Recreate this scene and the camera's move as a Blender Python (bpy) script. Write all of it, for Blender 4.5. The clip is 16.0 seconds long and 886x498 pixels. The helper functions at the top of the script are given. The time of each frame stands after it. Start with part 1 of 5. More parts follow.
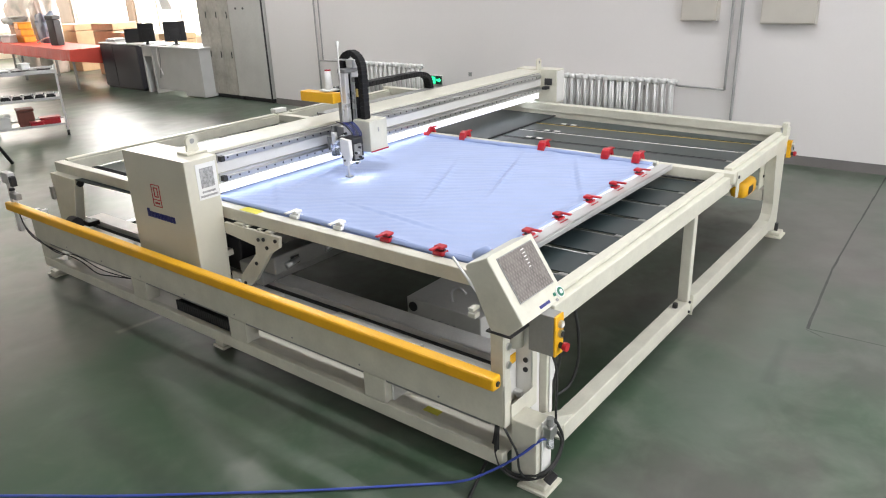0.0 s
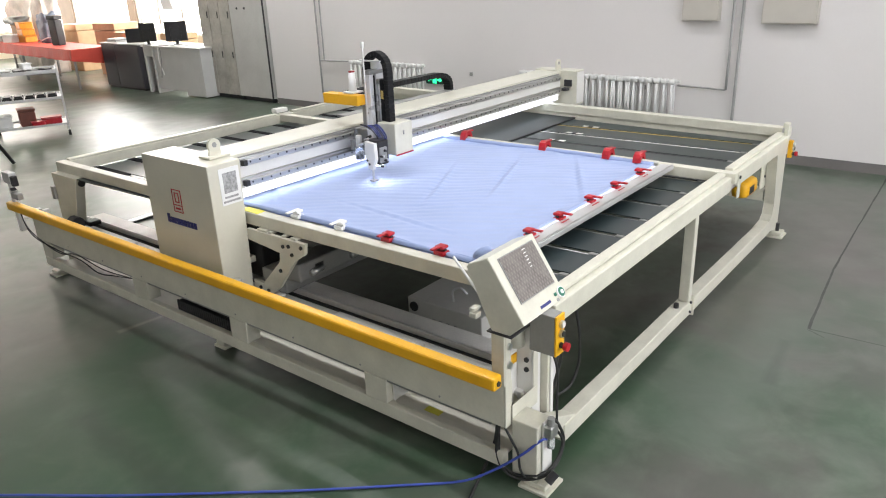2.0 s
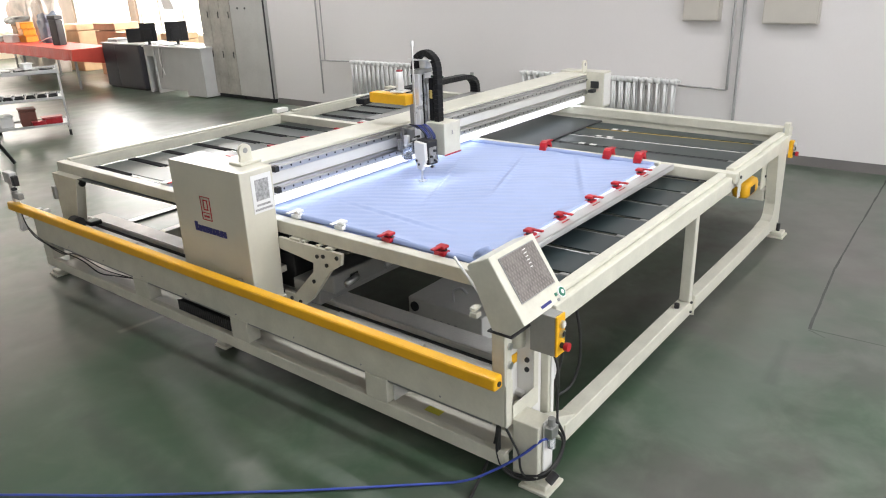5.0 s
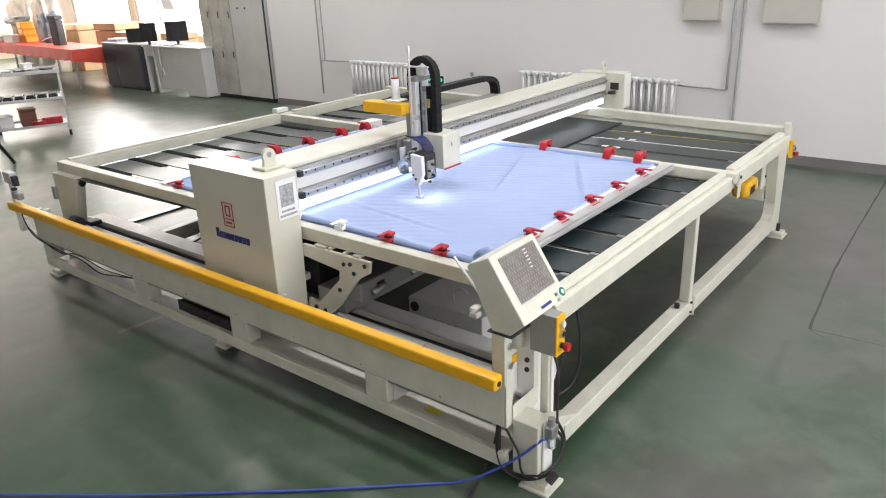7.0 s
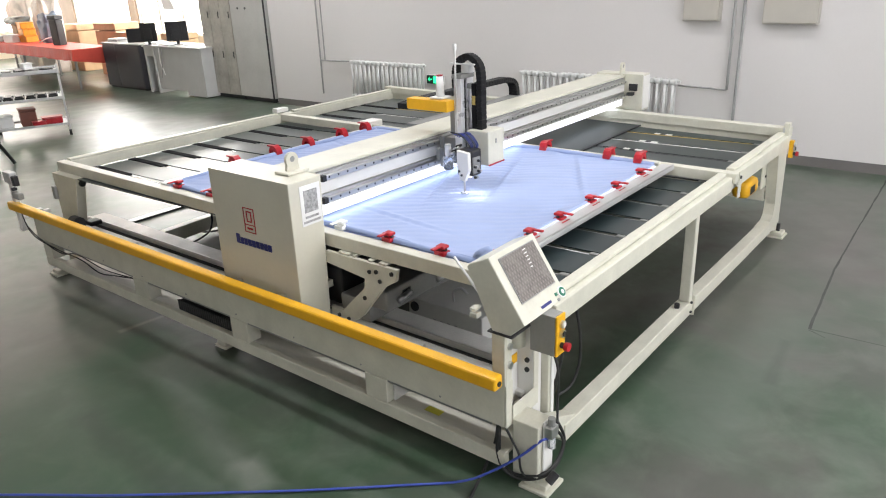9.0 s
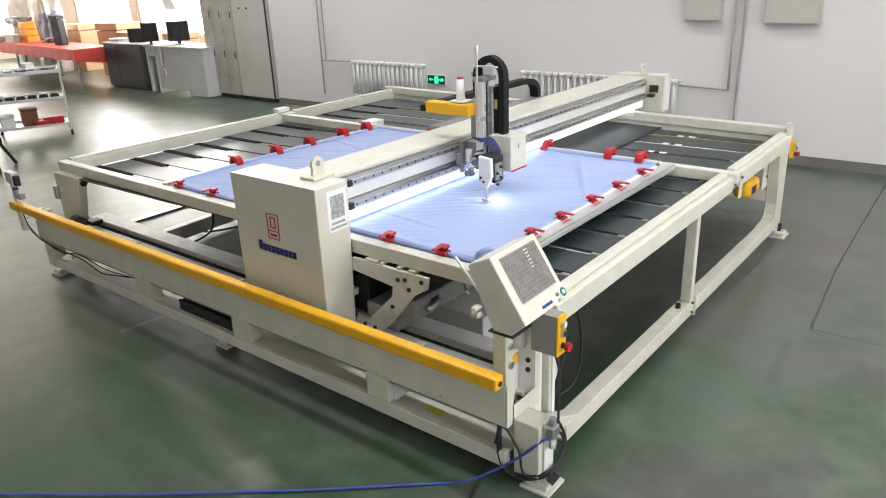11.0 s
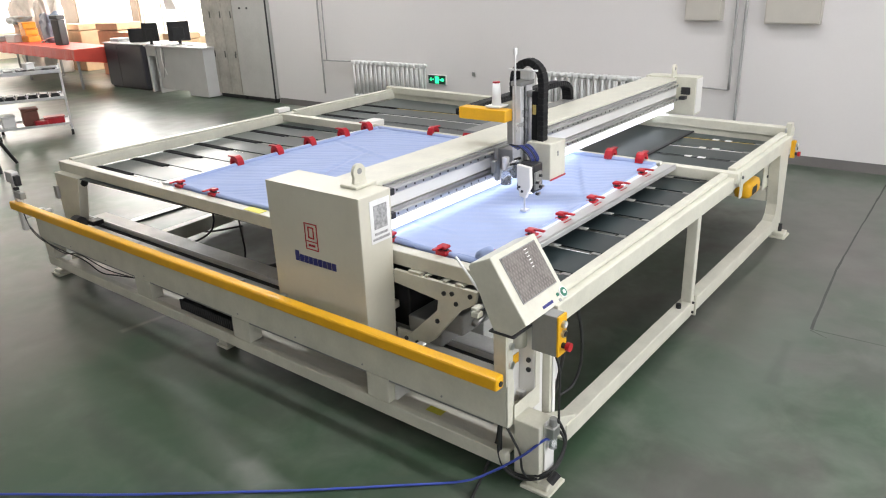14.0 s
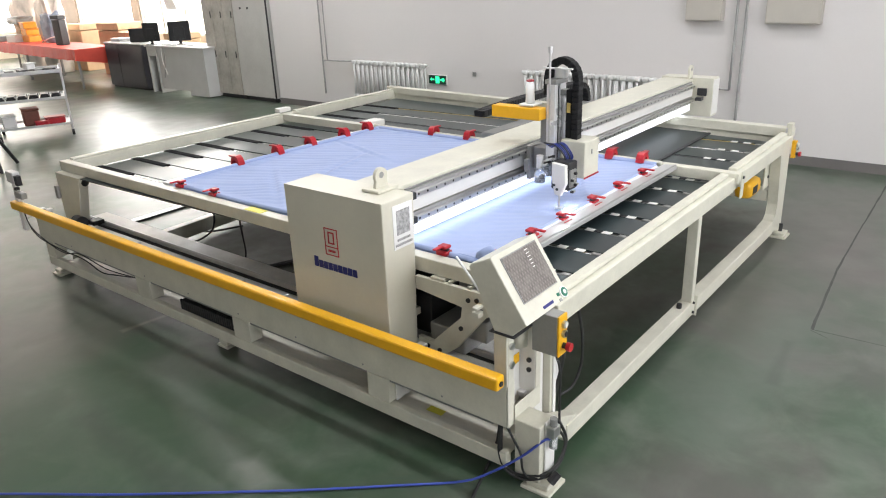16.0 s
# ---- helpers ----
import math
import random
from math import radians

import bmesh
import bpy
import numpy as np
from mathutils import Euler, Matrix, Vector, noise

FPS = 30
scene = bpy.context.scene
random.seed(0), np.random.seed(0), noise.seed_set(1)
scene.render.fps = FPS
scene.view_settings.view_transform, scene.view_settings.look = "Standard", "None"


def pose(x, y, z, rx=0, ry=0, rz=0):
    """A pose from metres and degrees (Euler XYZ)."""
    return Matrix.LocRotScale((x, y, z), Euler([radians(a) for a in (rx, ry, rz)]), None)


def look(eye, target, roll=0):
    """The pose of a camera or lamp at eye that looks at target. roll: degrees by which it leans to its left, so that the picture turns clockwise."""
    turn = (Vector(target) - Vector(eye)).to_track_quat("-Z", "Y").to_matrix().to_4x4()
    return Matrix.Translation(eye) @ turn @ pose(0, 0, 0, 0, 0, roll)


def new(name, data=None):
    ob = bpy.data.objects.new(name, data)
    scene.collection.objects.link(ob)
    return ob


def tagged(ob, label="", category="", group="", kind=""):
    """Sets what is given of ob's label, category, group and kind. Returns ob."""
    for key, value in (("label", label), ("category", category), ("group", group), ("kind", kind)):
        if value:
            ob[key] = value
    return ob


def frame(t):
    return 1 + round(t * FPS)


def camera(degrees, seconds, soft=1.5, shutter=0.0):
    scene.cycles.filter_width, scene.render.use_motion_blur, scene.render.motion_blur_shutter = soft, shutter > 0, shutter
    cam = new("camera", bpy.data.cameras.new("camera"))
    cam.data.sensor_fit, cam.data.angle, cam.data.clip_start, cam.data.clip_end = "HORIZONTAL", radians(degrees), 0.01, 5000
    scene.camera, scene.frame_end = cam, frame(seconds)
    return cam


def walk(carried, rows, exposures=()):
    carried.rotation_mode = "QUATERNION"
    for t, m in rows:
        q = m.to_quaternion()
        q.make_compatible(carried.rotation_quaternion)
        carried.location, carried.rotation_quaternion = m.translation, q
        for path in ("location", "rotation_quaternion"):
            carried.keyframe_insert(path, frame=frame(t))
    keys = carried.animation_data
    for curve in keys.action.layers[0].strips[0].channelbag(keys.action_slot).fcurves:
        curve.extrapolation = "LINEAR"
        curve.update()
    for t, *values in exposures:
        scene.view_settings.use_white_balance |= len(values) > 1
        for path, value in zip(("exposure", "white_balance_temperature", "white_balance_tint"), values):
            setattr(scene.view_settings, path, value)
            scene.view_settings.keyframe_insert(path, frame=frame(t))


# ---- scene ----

# ---- camera: stands almost still, turning a quarter of a degree to its left ----
cam = camera(63.45, 16.0, soft=1.1, shutter=0.4)
EYE = (-2.548, -1.362, 2.344)


def aim(turn):
    a = radians(38.689 + turn)
    p = radians(21.223)
    return look(EYE, (EYE[0] + math.cos(a) * math.cos(p), EYE[1] + math.sin(a) * math.cos(p), EYE[2] - math.sin(p)), -2.264)


walk(cam, [(0, aim(0)), (1, aim(0.0)), (1.5, aim(0.06)), (2.5, aim(0.09)), (4, aim(0.13)), (9, aim(0.14)), (11.5, aim(0.24)),
           (13, aim(0.22)), (14, aim(0.27)), (15, aim(0.31)), (16, aim(0.315))])

# ---- light ----
scene.view_settings.exposure = 0.0
world = bpy.data.worlds.new("world")
scene.world = world
world.use_nodes = True
wn = world.node_tree
sky = wn.nodes.new("ShaderNodeTexSky")
sky.sky_type, sky.sun_disc = "NISHITA", False
sky.sun_elevation, sky.sun_rotation = radians(40), radians(60)
wn.links.new(sky.outputs[0], wn.nodes["Background"].inputs[0])
wn.nodes["Background"].inputs[1].default_value = 0.12


def area(name, m, w, h, watts, colour=(1, 1, 1), spread=180):
    d = bpy.data.lights.new(name, "AREA")
    d.shape, d.size, d.size_y, d.energy, d.color, d.spread = "RECTANGLE", w, h, watts, colour, radians(spread)
    ob = new(name, d)
    ob.matrix_world = m
    return ob


FILL_TINT = (0.95, 0.965, 1.0)
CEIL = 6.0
# unseen lamps; the last is added only to brighten the wall and lockers
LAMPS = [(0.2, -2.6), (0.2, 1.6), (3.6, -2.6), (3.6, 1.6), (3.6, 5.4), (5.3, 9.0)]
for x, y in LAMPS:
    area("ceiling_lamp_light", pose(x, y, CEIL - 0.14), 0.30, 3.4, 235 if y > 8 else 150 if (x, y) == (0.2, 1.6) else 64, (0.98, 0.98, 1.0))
# soft light set at the bay and end windows
area("window_light", look((9.9, 18.6, 2.9), (0, 18.0, 2.0)), 11.4, 4.1, 980, (0.97, 0.985, 1.0))
area("window_light", look((5.4, 26.9, 2.9), (4.5, 10, 2.0)), 8.4, 4.1, 40, (0.97, 0.985, 1.0))
# unseen fill added from the south and west, where the walls have no windows
area("window_light", look((1.5, -4.8, 2.6), (2.0, 5, 0.9)), 8.0, 2.6, 390, FILL_TINT)
area("window_light", look((-8.8, -1.6, 2.6), (0, 2.0, 0.6)), 6.0, 3.0, 95, FILL_TINT)

# ---- materials ----


def material(name, colour, rough=0.5, metal=0.0, var=0.06, scale=6.0, fine=60.0, bump=0.0, rvar=0.1, tint=None, per=0.0, stretch=(1, 1, 1), spec=0.5):
    m = bpy.data.materials.new(name)
    m.use_nodes = True
    nt = m.node_tree
    n, l = nt.nodes, nt.links
    b = n["Principled BSDF"]
    b.inputs["Metallic"].default_value = metal
    b.inputs["Specular IOR Level"].default_value = spec
    tc = n.new("ShaderNodeTexCoord")
    mp = n.new("ShaderNodeMapping")
    mp.inputs["Scale"].default_value = stretch
    l.new(tc.outputs["Object"], mp.inputs[0])
    big, small = n.new("ShaderNodeTexNoise"), n.new("ShaderNodeTexNoise")
    for t, sc in ((big, scale), (small, fine)):
        t.inputs["Scale"].default_value = sc
        t.inputs["Detail"].default_value = 4
        l.new(mp.outputs[0], t.inputs["Vector"])
    mix = n.new("ShaderNodeMath")
    mix.operation = "MULTIPLY_ADD"
    mix.inputs[1].default_value = 0.35
    l.new(small.outputs["Fac"], mix.inputs[0])
    l.new(big.outputs["Fac"], mix.inputs[2])
    ramp = n.new("ShaderNodeMapRange")
    ramp.inputs["From Min"].default_value, ramp.inputs["From Max"].default_value = 0.4, 0.95
    l.new(mix.outputs[0], ramp.inputs["Value"])
    cm = n.new("ShaderNodeMix")
    cm.data_type = "RGBA"
    lo = [c * (1 - var) for c in colour]
    hi = tint or [min(1, c * (1 + var)) for c in colour]
    cm.inputs[6].default_value, cm.inputs[7].default_value = (*lo, 1), (*hi, 1)
    l.new(ramp.outputs[0], cm.inputs[0])
    out = cm.outputs[2]
    if per:
        oi = n.new("ShaderNodeObjectInfo")
        mr = n.new("ShaderNodeMapRange")
        mr.inputs["To Min"].default_value, mr.inputs["To Max"].default_value = 1 - per, 1 + per
        l.new(oi.outputs["Random"], mr.inputs["Value"])
        hs = n.new("ShaderNodeHueSaturation")
        l.new(mr.outputs[0], hs.inputs["Value"])
        l.new(out, hs.inputs["Color"])
        out = hs.outputs[0]
    l.new(out, b.inputs["Base Color"])
    rr = n.new("ShaderNodeMapRange")
    rr.inputs["To Min"].default_value, rr.inputs["To Max"].default_value = max(0.02, rough - rvar), min(1, rough + rvar)
    l.new(big.outputs["Fac"], rr.inputs["Value"])
    l.new(rr.outputs[0], b.inputs["Roughness"])
    if bump:
        bp = n.new("ShaderNodeBump")
        bp.inputs["Strength"].default_value = bump
        bp.inputs["Distance"].default_value = 0.002
        l.new(small.outputs["Fac"], bp.inputs["Height"])
        l.new(bp.outputs[0], b.inputs["Normal"])
    return m


def glow(name, colour, strength):
    m = bpy.data.materials.new(name)
    m.use_nodes = True
    b = m.node_tree.nodes["Principled BSDF"]
    b.inputs["Base Color"].default_value = (*colour, 1)
    b.inputs["Emission Color"].default_value = (*colour, 1)
    b.inputs["Emission Strength"].default_value = strength
    return m


CREAM = material("cream_paint", (0.605, 0.59, 0.50), 0.36, var=0.10, scale=7, fine=55, bump=0.22, per=0.035)
CREAM2 = material("tower_cream", (0.62, 0.60, 0.505), 0.34, var=0.05, scale=3.5, fine=40, bump=0.10)
WHITEP = material("white_paint", (0.74, 0.73, 0.70), 0.4, var=0.04, scale=3)
YELLOW = material("yellow_paint", (0.80, 0.42, 0.012), 0.38, var=0.08, scale=8, bump=0.1)
RED = material("red_plastic", (0.42, 0.010, 0.020), 0.35, var=0.15, scale=20, per=0.12)
BELT = material("belt_green", (0.026, 0.038, 0.040), 0.30, var=0.14, scale=4, fine=160, per=0.12, rvar=0.03, spec=0.46)
STEEL = material("brushed_steel", (0.62, 0.62, 0.62), 0.32, 1.0, var=0.1, scale=6, fine=120)
ALU = material("aluminium", (0.72, 0.72, 0.72), 0.42, 0.75, var=0.06, scale=5, fine=140, bump=0.08)
GREYM = material("grey_metal", (0.30, 0.30, 0.29), 0.45, 0.35, var=0.12, scale=5)
DARK = material("dark_gap", (0.025, 0.025, 0.027), 0.6, var=0.3, scale=12)
BLACK = material("black_plastic", (0.018, 0.018, 0.02), 0.42, var=0.3, scale=14)
RUBBER = material("rubber", (0.02, 0.02, 0.02), 0.65, var=0.2, scale=20)
BLUEHOSE = material("blue_hose", (0.04, 0.07, 0.36), 0.35, var=0.1, scale=12)
RADI = material("radiator_silver", (0.70, 0.70, 0.69), 0.40, 0.1, var=0.12, scale=9)
LOCK = material("locker_grey", (0.50, 0.495, 0.47), 0.5, var=0.10, scale=2.2, fine=24, bump=0.06)
LOCKD = material("locker_worn", (0.40, 0.38, 0.335), 0.55, var=0.28, scale=3.0, fine=16)
DESKW = material("desk_grey", (0.50, 0.50, 0.49), 0.45, var=0.07, scale=3)
REDCLOTH = material("red_cover", (0.62, 0.07, 0.045), 0.6, var=0.12, scale=2.5)
LED = glow("led_strip", (0.86, 0.92, 1.0), 5.2)
# glow that puts the LEDs' light on the beam's lip into the material
LIPGLOW = glow("led_lit_lip", (0.88, 0.90, 1.0), 0.85)
EXITG = glow("exit_green", (0.03, 0.75, 0.32), 1.6)
EXITW = glow("exit_white", (0.75, 1.0, 0.85), 1.8)
SCREEN = material("screen_dots", (0.16, 0.145, 0.135), 0.22, var=0.35, scale=26, fine=140)


def lattice(m, scale, colour):
    """Adds a fine diagonal lattice to a material's base colour."""
    n, l = m.node_tree.nodes, m.node_tree.links
    b = n["Principled BSDF"]
    src = b.inputs["Base Color"].links[0].from_socket
    tc = n.new("ShaderNodeTexCoord")
    fac = None
    for turn in (40, -40):
        mp = n.new("ShaderNodeMapping")
        mp.inputs["Rotation"].default_value = (0, 0, radians(turn))
        l.new(tc.outputs["Object"], mp.inputs[0])
        w = n.new("ShaderNodeTexWave")
        w.inputs["Scale"].default_value, w.inputs["Distortion"].default_value = scale, 0.4
        l.new(mp.outputs[0], w.inputs["Vector"])
        if fac is None:
            fac = w.outputs["Fac"]
        else:
            mx = n.new("ShaderNodeMath")
            mx.operation = "MULTIPLY"
            l.new(fac, mx.inputs[0])
            l.new(w.outputs["Fac"], mx.inputs[1])
            fac = mx.outputs[0]
    c = n.new("ShaderNodeMix")
    c.data_type = "RGBA"
    l.new(fac, c.inputs[0])
    l.new(src, c.inputs[6])
    c.inputs[7].default_value = (*colour, 1)
    l.new(c.outputs[2], b.inputs["Base Color"])


lattice(SCREEN, 21.0, (0.25, 0.22, 0.20))
PAPER = material("paper_white", (0.80, 0.80, 0.79), 0.6, var=0.03, scale=6)
NAVY = material("navy_ink", (0.02, 0.025, 0.16), 0.5, var=0.1, scale=9)
GLASS = material("clear_plastic", (0.75, 0.78, 0.80), 0.12, var=0.05, scale=9)


GLASS.node_tree.nodes["Principled BSDF"].inputs["Transmission Weight"].default_value = 0.8


def floor_material():
    m = bpy.data.materials.new("epoxy_floor")
    m.use_nodes = True
    nt = m.node_tree
    n, l = nt.nodes, nt.links
    b = n["Principled BSDF"]
    tc = n.new("ShaderNodeTexCoord")

    def tex(scale, detail=5, distort=0.0, rough=0.55):
        t = n.new("ShaderNodeTexNoise")
        t.inputs["Scale"].default_value, t.inputs["Detail"].default_value = scale, detail
        t.inputs["Distortion"].default_value, t.inputs["Roughness"].default_value = distort, rough
        l.new(tc.outputs["Object"], t.inputs["Vector"])
        return t.outputs["Fac"]

    def span(src, a, b_, lo=0.0, hi=1.0):
        r = n.new("ShaderNodeMapRange")
        r.inputs["From Min"].default_value, r.inputs["From Max"].default_value = a, b_
        r.inputs["To Min"].default_value, r.inputs["To Max"].default_value = lo, hi
        l.new(src, r.inputs["Value"])
        return r.outputs[0]

    def mix(fac, ca, cb):
        c = n.new("ShaderNodeMix")
        c.data_type = "RGBA"
        l.new(fac, c.inputs[0])
        for k, v in ((6, ca), (7, cb)):
            if isinstance(v, tuple):
                c.inputs[k].default_value = (*v, 1)
            else:
                l.new(v, c.inputs[k])
        return c.outputs[2]

    sep = n.new("ShaderNodeSeparateXYZ")
    l.new(tc.outputs["Object"], sep.inputs[0])

    def calc(op, *args):
        t = n.new("ShaderNodeMath")
        t.operation = op
        for i, v in enumerate(args):
            if isinstance(v, (int, float)):
                t.inputs[i].default_value = v
            else:
                l.new(v, t.inputs[i])
        return t.outputs[0]

    def smear(p, q, width, soft, strength):
        """A soft streak along the line from p to q, broken up by noise."""
        dx, dy = q[0] - p[0], q[1] - p[1]
        k = math.hypot(dx, dy)
        dx, dy = dx / k, dy / k
        rx, ry = calc("SUBTRACT", sep.outputs[0], p[0]), calc("SUBTRACT", sep.outputs[1], p[1])
        along = calc("MULTIPLY_ADD", rx, dx, calc("MULTIPLY", ry, dy))
        over = calc("MAXIMUM", calc("MULTIPLY", along, -1.0), calc("SUBTRACT", along, k))
        side = calc("ABSOLUTE", calc("MULTIPLY_ADD", rx, -dy, calc("MULTIPLY", ry, dx)))
        d = calc("ADD", calc("MAXIMUM", side, over), calc("MULTIPLY_ADD", wob, soft * 1.6, -soft * 0.8))
        return calc("MULTIPLY", span(d, width, width + soft, strength, 0.0), span(grit, 0.3, 0.7, 0.7, 1.0))

    wob, grit = tex(2.2, 2, 0.0, 0.5), tex(9.0, 2, 0.0, 0.5)
    base = mix(span(tex(0.75, 5, 0.3, 0.55), 0.43, 0.66), (0.050, 0.086, 0.052), (0.110, 0.100, 0.093))
    base = mix(span(tex(2.4, 5, 0.4, 0.6), 0.44, 0.72, 0, 0.70), base, (0.150, 0.170, 0.140))
    base = mix(span(tex(1.25, 5, 0.6, 0.6), 0.40, 0.80, 0, 0.50), base, (0.034, 0.044, 0.034))
    # darker green lane in front of the machine, paler green beside it, browner towards the wall
    base = mix(smear((-1.0, 3.0), (-1.15, 0.6), 0.34, 0.4, 0.75), base, (0.036, 0.070, 0.038))
    base = mix(smear((-1.0, 3.9), (-1.2, 5.5), 0.40, 0.5, 0.5), base, (0.125, 0.108, 0.095))
    base = mix(smear((0.9, -0.32), (2.3, -0.36), 0.16, 0.25, 0.6), base, (0.105, 0.135, 0.105))
    base = mix(smear((2.9, -0.2), (5.6, -0.1), 0.35, 0.5, 0.6), base, (0.125, 0.115, 0.105))
    # pale scuffs and drag marks
    base = mix(smear((-0.496, 2.70), (-0.85, 1.44), 0.02, 0.12, 0.38), base, (0.19, 0.20, 0.18))
    base = mix(smear((-0.83, 1.36), (-0.87, 1.25), 0.03, 0.10, 0.5), base, (0.24, 0.25, 0.22))
    base = mix(smear((-0.39, 3.38), (-0.08, 3.35), 0.006, 0.03, 0.60), base, (0.24, 0.23, 0.19))
    base = mix(smear((-1.10, 2.5), (-1.17, 1.45), 0.02, 0.10, 0.40), base, (0.022, 0.030, 0.022))
    base = mix(smear((2.04, -0.51), (1.50, -0.56), 0.010, 0.04, 0.45), base, (0.045, 0.055, 0.045))
    # the table's shade on the floor, put in as a browner, more matt patch
    table_shade = smear((2.05, 2.5), (2.6, 2.5), 1.95, 0.3, 1.0)
    base = mix(calc("MULTIPLY", table_shade, 0.55), base, (0.095, 0.082, 0.070))
    l.new(base, b.inputs["Base Color"])
    l.new(calc("MULTIPLY_ADD", table_shade, -0.26, 0.42), b.inputs["Specular IOR Level"])
    l.new(calc("MULTIPLY_ADD", table_shade, 0.22, span(tex(3.0, 5, 0.3, 0.55), 0.2, 0.8, 0.285, 0.37)), b.inputs["Roughness"])
    return m


FLOOR = floor_material()
WALLM = material("wall_paint", (0.70, 0.672, 0.662), 0.62, var=0.025, scale=0.8, fine=40, bump=0.05)
CEILM = material("ceiling_paint", (0.62, 0.61, 0.59), 0.7, var=0.04, scale=0.8)
BASEM = material("baseboard_grey", (0.16, 0.15, 0.145), 0.55, var=0.1, scale=3)


def fabric_material():
    m = material("quilt_cloth", (0.305, 0.378, 0.60), 0.85, var=0.05, scale=5, fine=220, bump=0.25, spec=0.2)
    b = m.node_tree.nodes["Principled BSDF"]
    b.inputs["Sheen Weight"].default_value = 0.25
    return m


CLOTH = fabric_material()

# ---- building helpers ----


def thing(name, loc=(0, 0, 0), label="", category="", group="", turn=0.0):
    ob = new(name)
    ob.empty_display_size = 0.1
    ob.matrix_world = pose(*loc, 0, 0, turn)
    return tagged(ob, label, category, group)


def part(name, bm, mat, parent=None, label="", smooth=False):
    me = bpy.data.meshes.new(name)
    bmesh.ops.recalc_face_normals(bm, faces=bm.faces)
    bm.to_mesh(me)
    bm.free()
    if smooth:
        for p in me.polygons:
            p.use_smooth = True
    me.materials.append(mat)
    ob = new(name, me)
    if parent:
        ob.parent = parent
    if label:
        ob["label"] = label
    return ob


def box(bm, x0, x1, y0, y1, z0, z1, r=0.004, m=None):
    """A box with rounded edges."""
    if x1 < x0:
        x0, x1 = x1, x0
    if y1 < y0:
        y0, y1 = y1, y0
    vs = [bm.verts.new((x, y, z)) for x in (x0, x1) for y in (y0, y1) for z in (z0, z1)]
    fs = [bm.faces.new([vs[i] for i in q]) for q in ((0, 1, 3, 2), (4, 6, 7, 5), (0, 4, 5, 1), (2, 3, 7, 6), (0, 2, 6, 4), (1, 5, 7, 3))]
    if m is not None:
        for v in vs:
            v.co = m @ v.co
    r = min(r, 0.45 * min(x1 - x0, y1 - y0, z1 - z0))
    if r > 0:
        es = list({e for f in fs for e in f.edges})
        bmesh.ops.bevel(bm, geom=es, offset=r, segments=2 if r > 0.002 else 1, affect="EDGES", profile=0.5)
    return bm


def boxes(*args, r=0.004):
    bm = bmesh.new()
    for a in args:
        box(bm, *a, r=r)
    return bm


def prism(bm, pts, axis, a, b, r=0.0):
    """A plate of the outline pts, between a and b along an axis."""
    def at(u, v, w):
        return {"x": (w, u, v), "y": (u, w, v), "z": (u, v, w)}[axis]
    lo = [bm.verts.new(at(u, v, a)) for u, v in pts]
    hi = [bm.verts.new(at(u, v, b)) for u, v in pts]
    n = len(pts)
    fs = [bm.faces.new(lo), bm.faces.new(hi[::-1])]
    fs += [bm.faces.new((lo[i], lo[(i + 1) % n], hi[(i + 1) % n], hi[i])) for i in range(n)]
    if r:
        bmesh.ops.bevel(bm, geom=list({e for f in fs[:2] for e in f.edges}), offset=r, segments=2, affect="EDGES", profile=0.5)
    return bm


def rod(bm, p, q, r, n=12, r2=None, caps=True):
    p, q = Vector(p), Vector(q)
    d = (q - p).normalized()
    u = d.orthogonal().normalized()
    v = d.cross(u)
    r2 = r if r2 is None else r2
    ra = [bm.verts.new(p + (u * math.cos(a) + v * math.sin(a)) * r) for a in (2 * math.pi * i / n for i in range(n))]
    rb = [bm.verts.new(q + (u * math.cos(a) + v * math.sin(a)) * r2) for a in (2 * math.pi * i / n for i in range(n))]
    for i in range(n):
        bm.faces.new((ra[i], ra[(i + 1) % n], rb[(i + 1) % n], rb[i]))
    if caps:
        bm.faces.new(ra[::-1])
        bm.faces.new(rb)
    return bm


def smooth_path(pts, per=8):
    pts = [Vector(p) for p in pts]
    ext = [2 * pts[0] - pts[1]] + pts + [2 * pts[-1] - pts[-2]]
    out = []
    for i in range(1, len(ext) - 2):
        a, b, c, d = ext[i - 1:i + 3]
        for k in range(per):
            t = k / per
            out.append(0.5 * ((2 * b) + (c - a) * t + (2 * a - 5 * b + 4 * c - d) * t * t + (3 * b - a - 3 * c + d) * t ** 3))
    return out + [pts[-1]]


def tube(bm, pts, r, n=8, per=8):
    pts = smooth_path(pts, per)
    rings = []
    up = Vector((0.13, 0.29, 0.95))
    for i, p in enumerate(pts):
        d = (pts[min(i + 1, len(pts) - 1)] - pts[max(i - 1, 0)]).normalized()
        u = d.cross(up).normalized()
        v = d.cross(u)
        rings.append([bm.verts.new(p + (u * math.cos(a) + v * math.sin(a)) * r) for a in (2 * math.pi * k / n for k in range(n))])
    for a, b in zip(rings, rings[1:]):
        for i in range(n):
            bm.faces.new((a[i], a[(i + 1) % n], b[(i + 1) % n], b[i]))
    bm.faces.new(rings[0][::-1])
    bm.faces.new(rings[-1])
    return bm


def bolt(parent, p, axis, r=0.008, h=0.008, mat=None, name="bolt"):
    d = {"x": Vector((1, 0, 0)), "y": Vector((0, 1, 0)), "z": Vector((0, 0, 1))}[axis.strip("-")] * (-1 if "-" in axis else 1)
    return part(name, rod(bmesh.new(), p, Vector(p) + d * h, r, 8), mat or BLACK, parent)

